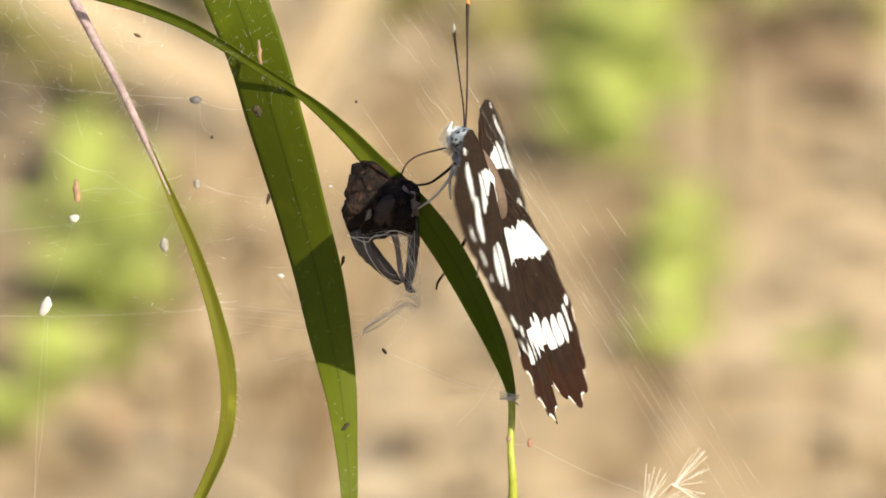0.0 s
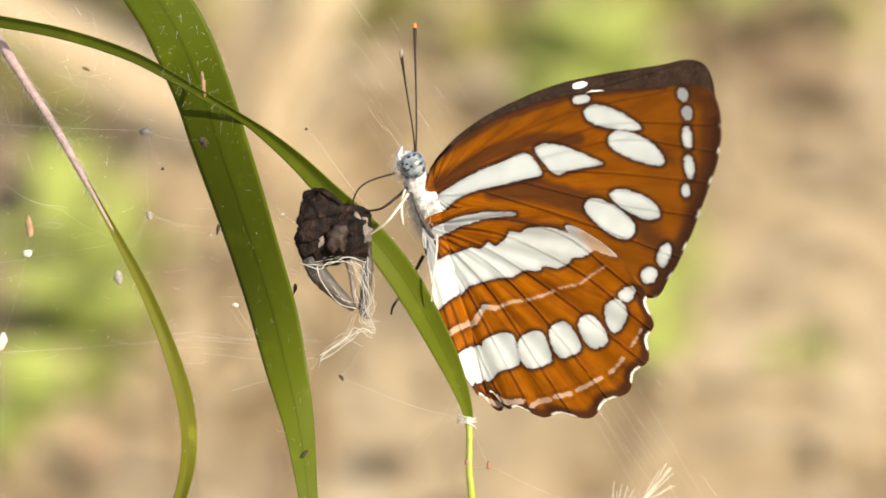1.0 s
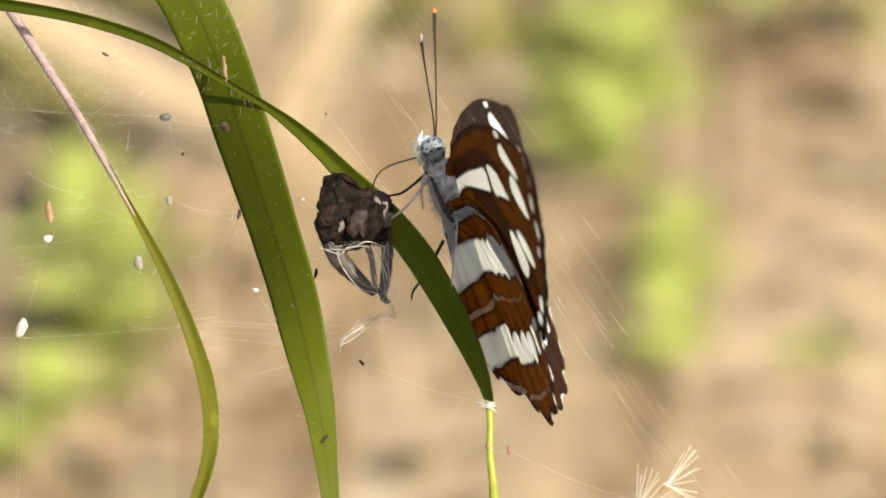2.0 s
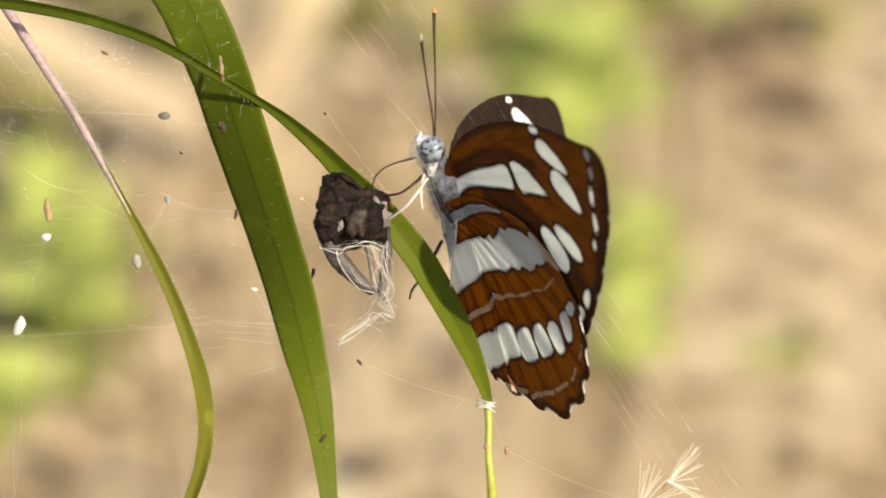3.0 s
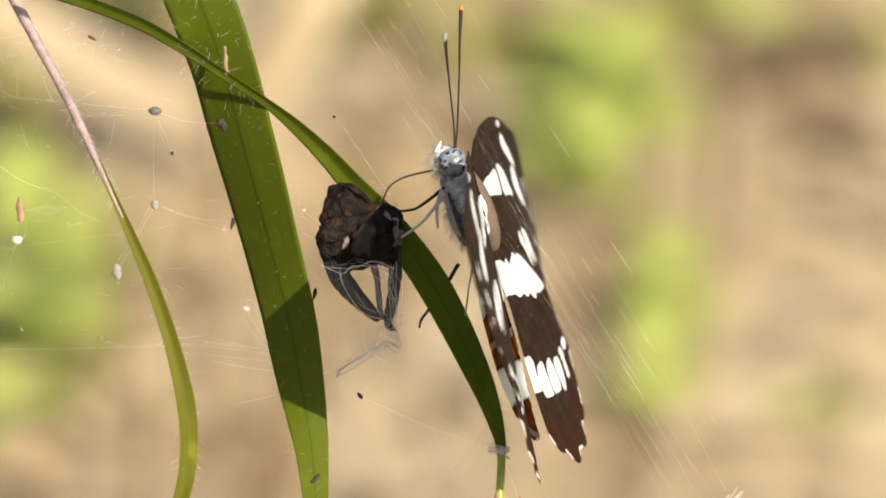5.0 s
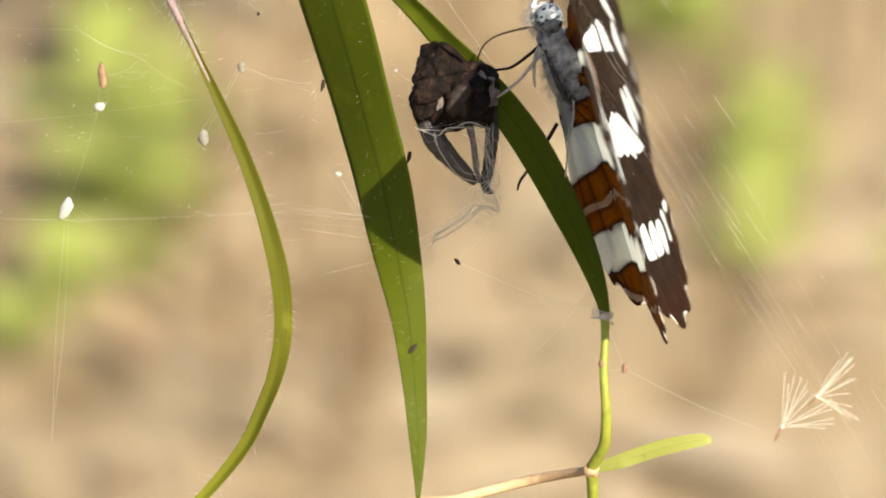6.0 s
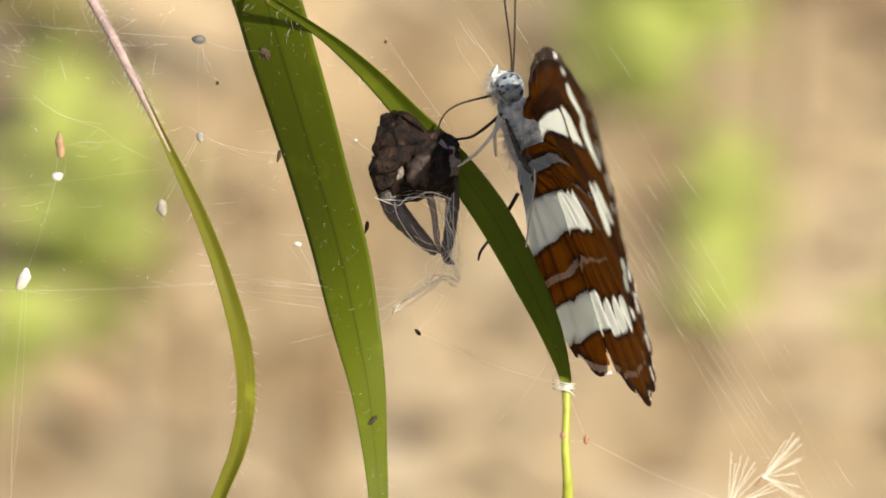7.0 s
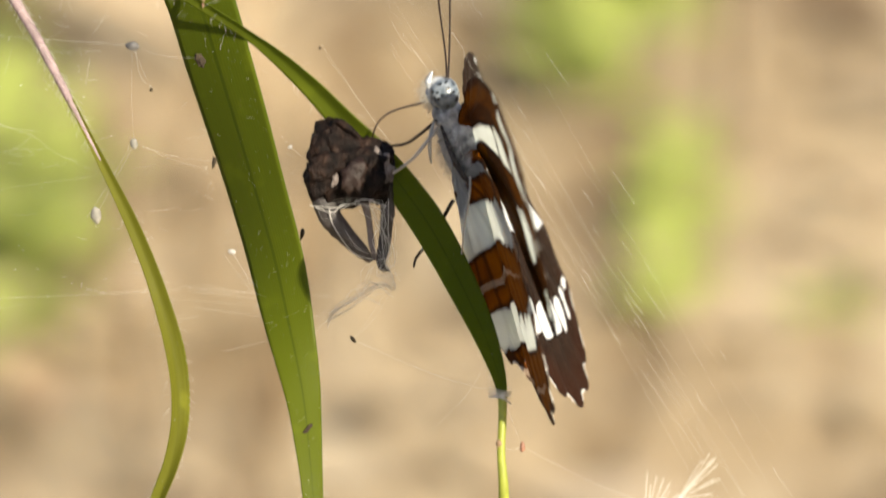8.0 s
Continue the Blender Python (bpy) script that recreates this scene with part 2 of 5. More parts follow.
def husk_material():
    n = Nodes("withered_husk_brown")
    where = n.add("ShaderNodeMapping", None, Vector=n.spot(), Rotation=(0.3, 0.2, 0.5), Scale=(1.0, 0.35, 1.0))
    plates, mottle = n.noise(700, 4, 0.6, where=where.outputs[0]), n.noise(900, 5, 0.65)
    c = n.ramp(n.math("ADD", n.math("MULTIPLY", plates, 0.55), n.math("MULTIPLY", mottle, 0.45)), (0.40, (0.0025, 0.0018, 0.0016)), (0.50, (0.006, 0.0036, 0.0028)), (0.58, (0.013, 0.0068, 0.0045)), (0.72, (0.055, 0.035, 0.026)))
    return n.finish(c, n.span(mottle, 0.35, 0.65, 0.75, 0.45), n.math("ADD", plates, mottle), 1.0, 0.0006, gloss=0.10)


HUSK = husk_material()
HUSK_RED = plain("withered_husk_red", (0.011, 0.0052, 0.0036), 0.6, 900, 0.5, 0.9, gloss=0.25, distance=0.0004)
HUSK_GREY = plain("withered_husk_grey", (0.030, 0.025, 0.023), 0.6, 1100, 0.6, 0.9, distance=0.0003)
HUSK_PINK = plain("withered_husk_pale", (0.095, 0.078, 0.071), 0.7, 1100, 0.45, 0.8, distance=0.0003)
CHAFF = plain("chaff_tan", (0.20, 0.125, 0.070), 0.65, 1500, 0.35, through=0.2)
CHAFF_DARK = plain("chaff_dark", (0.030, 0.023, 0.015), 0.8, 1500, 0.4, gloss=0.1)
CHAFF_WHITE = plain("chaff_white", (0.34, 0.33, 0.31), 0.6, 1500, 0.15, through=0.2)
CHAFF_GREY = plain("chaff_grey", (0.24, 0.23, 0.20), 0.7, 1500, 0.3, through=0.4)
CHAFF_SLATE = plain("chaff_slate", (0.060, 0.058, 0.058), 0.6, 1500, 0.6)
CHAFF_RED = plain("chaff_reddish", (0.16, 0.075, 0.045), 0.6, 1500, 0.3)


def eye_material():
    n = Nodes("compound_eye")
    where = n.add("ShaderNodeMapping", None, Vector=n.spot(), Scale=(1.0, 1.7, 1.0))
    dots = n.add("ShaderNodeTexVoronoi", None, Vector=where.outputs[0], Scale=1900.0)
    spots = n.span(dots.outputs["Distance"], 0.38, 0.50, 1.0, 0.0)
    pick = n.span(n.add("ShaderNodeSeparateColor", None, Color=dots.outputs["Color"]).outputs[0], 0.30, 0.34)
    c = n.mix(n.span(n.noise(1500, 2), 0.35, 0.65), (0.06, 0.075, 0.09, 1), (0.15, 0.17, 0.19, 1))
    c = n.mix(n.math("MULTIPLY", spots, pick), c, (0.006, 0.007, 0.010, 1))
    return n.finish(c, 0.28, dots.outputs["Distance"], 0.25, 0.00006, gloss=0.45)


EYE = eye_material()


def ground_material():
    n = Nodes("dry_earth_and_litter")
    place = n.add("ShaderNodeNewGeometry").outputs["Position"]
    where = n.add("ShaderNodeMapping", None, Vector=place, Scale=(1.0, 0.27, 1.0)).outputs[0]
    broad, mid, fine = n.noise(16, 3, where=where), n.noise(60, 4, where=where), n.noise(420, 5, where=place)
    c = n.ramp(n.math("ADD", n.math("MULTIPLY", broad, 0.4), n.math("MULTIPLY", mid, 0.6)),
               (0.34, (0.10, 0.068, 0.034)), (0.43, (0.20, 0.148, 0.084)), (0.52, (0.31, 0.242, 0.150)), (0.64, (0.44, 0.365, 0.25)))
    crumb = n.noise(170, 3, where=n.add("ShaderNodeMapping", None, Vector=place, Scale=(1.0, 0.5, 1.0)).outputs[0])
    c = n.mix(n.math("MULTIPLY", n.span(crumb, 0.54, 0.68), 0.55), c, (0.105, 0.070, 0.038, 1))
    c = n.mix(n.math("MULTIPLY", n.span(crumb, 0.44, 0.32), 0.45), c, (0.46, 0.385, 0.27, 1))
    c = n.mix(n.math("MULTIPLY", n.span(fine, 0.35, 0.7), 0.35), c, (0.13, 0.09, 0.055, 1))
    return n.finish(c, 0.9, fine, 0.6, 0.004, gloss=0.2)


def litter_material(name, *colors, sheer=0.18):
    """Dead pieces, each with its own tone."""
    n = Nodes(name)
    pick = n.add("ShaderNodeNewGeometry").outputs["Random Per Island"]
    stops = [((i + 0.5) / len(colors), c) for i, c in enumerate(colors)]
    c = n.ramp(pick, *stops)
    grain = n.noise(320, 4)
    c = n.mix(n.math("MULTIPLY", n.span(grain, 0.35, 0.7), 0.4), c, (0.14, 0.10, 0.055, 1))
    return n.finish(c, 0.8, grain, 0.4, 0.0006, sheer, c, gloss=0.25)


GROUND = ground_material()
LITTER = litter_material("dry_litter", (0.17, 0.12, 0.075), (0.28, 0.22, 0.135), (0.34, 0.275, 0.18), (0.22, 0.165, 0.10), (0.38, 0.31, 0.22))
# dark tones of the added clumps, shade of the litter's gaps included
LITTER_DARK = litter_material("dark_brown_litter", (0.055, 0.039, 0.022), (0.075, 0.053, 0.03), (0.10, 0.072, 0.042))
STRAW = litter_material("bleached_straw", (0.37, 0.305, 0.21), (0.41, 0.345, 0.245), (0.34, 0.275, 0.185))
STRAW_PALE = litter_material("pale_straw", (0.58, 0.50, 0.36), (0.62, 0.54, 0.40), (0.54, 0.46, 0.33), sheer=0.3)
STRAW_DULL = litter_material("weathered_straw", (0.24, 0.205, 0.150), (0.27, 0.235, 0.175), (0.22, 0.185, 0.135))
WEED = litter_material("weed_leaf", (0.31, 0.375, 0.085), (0.36, 0.42, 0.11), (0.26, 0.33, 0.07), sheer=0.45)
WEED_DULL = litter_material("weed_leaf_dull", (0.25, 0.235, 0.075), (0.28, 0.255, 0.09), (0.21, 0.205, 0.06), sheer=0.35)


# ---- building helpers ----
def mesh(name, verts, faces, materials, slots=None, smooth=True):
    me = bpy.data.meshes.new(name)
    me.from_pydata([tuple(v) for v in verts], [], [tuple(int(i) for i in f) for f in faces])
    for m in materials if isinstance(materials, (list, tuple)) else (materials,):
        me.materials.append(m)
    if slots is not None:
        me.polygons.foreach_set("material_index", slots)
    me.polygons.foreach_set("use_smooth", [smooth] * len(me.polygons))
    me.update()
    return me


def part(name, me, parent, label=""):
    """Links a mesh as one object under a thing or a part."""
    ob = new(name, me)
    ob.parent = parent
    return tagged(ob, label)


def thing(name, matrix, label, category, group="", kind="", me=None):
    ob = new(name, me)
    ob.matrix_basis = matrix
    return tagged(ob, label, category, group, kind)


def join(pieces):
    """Joins (verts, faces) pairs."""
    verts, faces = [], []
    for v, f in pieces:
        o = len(verts)
        verts.extend(v)
        faces.extend(tuple(i + o for i in q) for q in f)
    return verts, faces


def curve(points, steps):
    """Smooth line through points of any dimension (Catmull-Rom), steps samples in all."""
    p = np.array(points, float)
    p = np.vstack([2 * p[0] - p[1], p, 2 * p[-1] - p[-2]])
    n = len(p) - 3
    s = np.linspace(0, n - 1e-9, steps)
    i = s.astype(int)
    f = (s - i)[:, None]
    a, b, c, d = p[i], p[i + 1], p[i + 2], p[i + 3]
    return 0.5 * (2 * b + (c - a) * f + (2 * a - 5 * b + 4 * c - d) * f ** 2 + (3 * b - a - 3 * c + d) * f ** 3)


def tube(points, radii, sides=6, steps=0):
    """A tapered tube along points (metres)."""
    rows = np.array([(*p, r) for p, r in zip(points, radii)], float)
    if steps:
        rows = curve(rows, steps)
    line, rad = rows[:, :3], np.maximum(rows[:, 3], 1e-6)
    tan = np.gradient(line, axis=0)
    tan /= np.linalg.norm(tan, axis=1)[:, None] + 1e-12
    ref = np.array((0.31, 0.17, 0.93))
    a = np.cross(tan, ref)
    a /= np.linalg.norm(a, axis=1)[:, None] + 1e-12
    b = np.cross(tan, a)
    ang = np.arange(sides) * 2 * np.pi / sides
    ring = line[:, None] + rad[:, None, None] * (np.cos(ang)[None, :, None] * a[:, None] + np.sin(ang)[None, :, None] * b[:, None])
    verts = [tuple(v) for v in ring.reshape(-1, 3)]
    faces = []
    for i in range(len(line) - 1):
        for j in range(sides):
            k = (j + 1) % sides
            faces.append((i * sides + j, i * sides + k, (i + 1) * sides + k, (i + 1) * sides + j))
    faces.append(tuple(range(sides))[::-1])
    faces.append(tuple((len(line) - 1) * sides + j for j in range(sides)))
    return verts, faces


def lump(center, radii, turn=(0, 0, 0), rough=0.0, scale=400.0, rings=14, sectors=20, seed=0.0, taper=0.0):
    """An uneven rounded body."""
    rot = Euler([radians(a) for a in turn]).to_matrix()
    verts, faces = [], []
    for i in range(rings + 1):
        th = math.pi * i / rings
        for j in range(sectors):
            ph = 2 * math.pi * j / sectors
            d = Vector((math.sin(th) * math.cos(ph), math.cos(th), math.sin(th) * math.sin(ph)))
            k = 1 + taper * d.y
            p = Vector((d.x * radii[0] * k, d.y * radii[1], d.z * radii[2] * k))
            if rough:
                q = p * scale + Vector((seed, seed * 1.7, 0))
                p *= 1 + rough * (noise.noise(q) + 0.5 * noise.noise(q * 2.3))
            verts.append(tuple(rot @ p + Vector(center)))
    for i in range(rings):
        for j in range(sectors):
            k = (j + 1) % sectors
            faces.append((i * sectors + j, i * sectors + k, (i + 1) * sectors + k, (i + 1) * sectors + j))
    return verts, faces


def ribbon_mesh(name, rows, material, steps=160, fold=0.25, thick=0.00014, across=11, wave=0.0):
    """A grass leaf along rows of (place, width in m, roll in degrees): V-folded at the midrib, with thickness. UV x across, y along."""
    r = curve([(*p, w, a) for p, w, a in rows], steps)
    line, wid, roll = r[:, :3], np.maximum(r[:, 3], 0.0001), np.radians(r[:, 4])
    tan = np.gradient(line, axis=0)
    tan /= np.linalg.norm(tan, axis=1)[:, None]
    side = np.cross(tan, np.array((0.0, 0.0, 1.0)))
    side /= np.linalg.norm(side, axis=1)[:, None]
    up = np.cross(side, tan)
    s2 = side * np.cos(roll)[:, None] + up * np.sin(roll)[:, None]
    u2 = np.cross(s2, tan)
    length = np.concatenate([[0], np.cumsum(np.linalg.norm(np.diff(line, axis=0), axis=1))])
    length /= length[-1]
    f = np.linspace(-1, 1, across)
    drop = fold * np.abs(f) ** 1.3
    verts, uv = [], []
    for layer in (0, 1):
        for i in range(steps):
            w = wid[i] / 2
            ripple = wave * w * math.sin(length[i] * 60)
            for k in range(across):
                lift = drop[k] * w + ripple * abs(f[k]) - layer * thick * (1 - 0.8 * f[k] ** 2)
                verts.append(line[i] + s2[i] * f[k] * w + u2[i] * lift)
                uv.append((f[k] * 0.5 + 0.5, length[i]))
    n = steps * across
    faces = []
    for i in range(steps - 1):
        for k in range(across - 1):
            a, b, c, d = i * across + k, i * across + k + 1, (i + 1) * across + k + 1, (i + 1) * across + k
            faces += [(a, b, c, d), (d + n, c + n, b + n, a + n)]
        for k in (0, across - 1):
            a, d = i * across + k, (i + 1) * across + k
            faces.append((a, d, d + n, a + n) if k == 0 else (d, a, a + n, d + n))
    for k in range(across - 1):
        faces.append((k + 1, k, k + n, k + 1 + n))
        o = (steps - 1) * across
        faces.append((o + k, o + k + 1, o + k + 1 + n, o + k + n))
    me = mesh(name, verts, faces, material)
    layer = me.uv_layers.new(name="UVMap")
    idx = np.empty(len(me.loops), int)
    me.loops.foreach_get("vertex_index", idx)
    layer.data.foreach_set("uv", np.array(uv)[idx].ravel())
    return me


def hairs(spots, length, radius, rng, spread=0.5):
    """Fine tapered hairs: (root, way) pairs."""
    out = []
    for root, way in spots:
        w = (Vector(way).normalized() + Vector((rng.uniform(-1, 1), rng.uniform(-1, 1), rng.uniform(-1, 1))) * spread).normalized()
        k = length * rng.uniform(0.5, 1.2)
        bend = Vector((rng.uniform(-1, 1), rng.uniform(-1, 1), rng.uniform(-1, 1))) * k * 0.15
        p = Vector(root)
        out.append(tube([p, p + w * k * 0.5 + bend, p + w * k], [radius, radius * 0.7, radius * 0.15], 3))
    return join(out)


# ---- ground ----
def ground_height(x, y):
    return 0.006 * noise.noise(Vector((x * 14, (y - 0.45) * 14, 0))) + 0.003 * noise.noise(Vector((x * 45, (y - 0.45) * 45, 3)))


def build_ground():
    g = np.concatenate([-np.geomspace(0.9, 300, 22)[::-1], np.linspace(-0.85, 0.85, 120), np.geomspace(0.9, 300, 22)])
    n = len(g)
    verts = []
    for y in g:
        for x in g:
            near = 1.0 if max(abs(x), abs(y)) < 3 else 0.0
            z = near * ground_height(x, y + 0.45)
            verts.append((x, y + 0.45, z))
    faces = [(j * n + i, j * n + i + 1, (j + 1) * n + i + 1, (j + 1) * n + i) for j in range(n - 1) for i in range(n - 1)]
    ob = thing("ground", Matrix(), "dry tan earth with bleached leaf litter", "ground", kind="structure", me=mesh("ground", verts, faces, GROUND))
    return ob


def leaf_piece(length, width, curl, rng, steps=5):
    """A small curled leaf, pointed at both ends, as (verts, faces); its base at the origin, along +y."""
    verts, faces = [], []
    for i in range(steps + 1):
        s = i / steps
        w = width * 0.5 * math.sin(math.pi * (0.06 + 0.9 * s)) ** 0.8
        z = curl * length * math.sin(math.pi * s * 0.9)
        for f in (-1, 0, 1):
            verts.append((f * w, s * length, z + abs(f) * w * 0.35))
    for i in range(steps):
        for k in range(2):
            a = i * 3 + k
            faces.append((a, a + 1, a + 4, a + 3))
    return verts, faces


def placed(piece, m):
    v, f = piece
    return [tuple(m @ Vector(p)) for p in v], f


def build_litter():
    rng = random.Random(11)
    pieces = []
    for i in range(560):
        x, y = rng.uniform(-0.6, 0.6), rng.uniform(-0.1, 1.5)
        k = rng.uniform(0.008, 0.030)
        m = pose(x, y, 0.0005 + ground_height(x, y), rng.uniform(-3, 3), rng.uniform(-3, 3), rng.uniform(0, 360))
        pieces.append(placed(leaf_piece(k, k * rng.uniform(0.25, 0.6), rng.uniform(0, 0.04), rng), m))
    for i in range(170):
        x, y = rng.uniform(-0.16, 0.16), rng.uniform(0.15, 0.9)
        k = rng.uniform(0.006, 0.022)
        m = pose(x, y, 0.0007 + ground_height(x, y), rng.uniform(-4, 4), rng.uniform(-4, 4), rng.uniform(0, 360))
        pieces.append(placed(leaf_piece(k, k * rng.uniform(0.3, 0.7), rng.uniform(0, 0.08), rng), m))
    for i in range(420):
        x, y = rng.uniform(-0.11, 0.11), rng.uniform(0.32, 0.70)
        k = rng.uniform(0.004, 0.011)
        m = pose(x, y, 0.0012 + ground_height(x, y), rng.uniform(-8, 30), rng.uniform(-18, 18), rng.uniform(0, 360))
        pieces.append(placed(leaf_piece(k, k * rng.uniform(0.3, 0.7), rng.uniform(0, 0.2), rng), m))
    thing("leaf_litter", Matrix(), "scattered dry tan leaf litter on the ground", "leaf litter", kind="stuff", me=mesh("leaf_litter", *join(pieces), LITTER))
    straws = []
    for i in range(120):
        x, y = rng.choice((-1, 1)) * rng.uniform(0.17, 0.7), rng.uniform(-0.1, 1.5)
        a, k = rng.uniform(0, math.pi), rng.uniform(0.02, 0.07)
        p, w = Vector((x, y, 0.006)), Vector((math.cos(a), math.sin(a), rng.uniform(-0.05, 0.12)))
        straws.append(tube([p, p + w * k * 0.5 + Vector((0, 0, 0.004)), p + w * k], [0.0011, 0.0010, 0.0006], 5))
    for i in range(70):
        x, y = rng.uniform(-0.10, 0.10), rng.uniform(0.34, 0.68)
        a, k = rng.gauss(1.57, 0.7), rng.uniform(0.008, 0.026)
        p, w = Vector((x, y, ground_height(x, y))), Vector((math.cos(a), 0.5 * math.sin(a), rng.uniform(0.1, 0.9)))
        straws.append(tube([p, p + w * k * 0.5 + Vector((0, 0, 0.001)), p + w * k], [0.0006, 0.0005, 0.0003], 5))
    thing("straw_litter", Matrix(), "broken bleached straw lying on the ground", "straw", kind="stuff", me=mesh("straw_litter", *join(straws), STRAW))


def build_weed(x, y, size, count, material, label, rng, lift=0.0):
    """A low weed: a short stem with spreading leaves, rooted where the line of sight meets the ground."""
    root = on_ground(x, y)
    ob = thing("weed_plant", Matrix.Translation(root), label, "weed", "weeds behind the grass")
    part("stem", mesh("stem", *tube([(0, 0, -0.003), (0.001, 0, size * 0.2), (0, 0.001, size * 0.4)], [0.0012, 0.001, 0.0007], 6), STEM), ob)
    for i in range(count):
        a = i * 137.5 + rng.uniform(-20, 20)
        h = size * rng.uniform(0.05, 0.5)
        k = size * rng.uniform(0.55, 0.95)
        me = mesh("leaf", *placed(leaf_piece(k, k * rng.uniform(0.45, 0.65), rng.uniform(0.02, 0.16), rng, 7),
                                  pose(rng.uniform(-0.3, 0.3) * size, rng.uniform(-0.5, 0.5) * size, h, rng.uniform(5, 38), rng.uniform(-10, 10), a)), material)
        part("leaf", me, ob)
    return ob


def build_dark_clump(x, y, size, rng):
    """A heap of leaves whose dark colour stands for brown patches and shadow gaps."""
    root = on_ground(x, y)
    ob = thing("dark_leaf_clump", Matrix.Translation(root), "dark brown leaf clump added for a dark gap in the litter", "dead leaves", "dark leaf clumps")
    part("core", mesh("core", *lump((0, 0, 0.001), (size * 0.55, size * 0.6, size * 0.06), rough=0.35, scale=90, seed=rng.uniform(0, 50)), LITTER_DARK), ob)
    for i in range(6):
        k = size * rng.uniform(0.5, 0.9)
        me = mesh("leaf", *placed(leaf_piece(k, k * 0.5, rng.uniform(0.0, 0.2), rng, 6),
                                  pose(rng.uniform(-0.3, 0.3) * size, rng.uniform(-0.3, 0.3) * size, size * 0.06, rng.uniform(-6, 8), rng.uniform(-8, 8), rng.uniform(0, 360))), LITTER_DARK)
        part("leaf", me, ob)
    return ob


def stage_thing(name, label, category, group="", at=(784, 441, 0), kind=""):
    """A top-level Empty on the stage, with its base at a place of the plan; returns it and the shift for its parts."""
    base = plan(*at)
    return thing(name, STAGE @ Matrix.Translation(base), label, category, group, kind), base


def rows_on_plan(rows, base):
    return [(plan(x, y, d) - base, w * UNIT, a) for x, y, d, w, a in rows]


# ---- grass ----
def ciliate(rows, base, count, length, rng, name, parent):
    """Fine hairs along both edges of a leaf."""
    r = curve([(*(plan(x, y, d) - base), w * UNIT) for x, y, d, w, a in rows], 300)
    spots = []
    for i in range(count):
        k = rng.randrange(5, 294)
        t = r[k + 3, :3] - r[k - 3, :3]
        t /= np.linalg.norm(t)
        s = np.array((t[1], -t[0], 0)) * rng.choice((-1, 1))
        spots.append((r[k, :3] + s * r[k, 3] * 0.48 + np.array((0, 0, 0.0002)), s + t * 0.8))
    return part(name, mesh(name, *hairs(spots, length, 0.000012, rng, 0.25), HAIR), parent, "fine pale hairs")


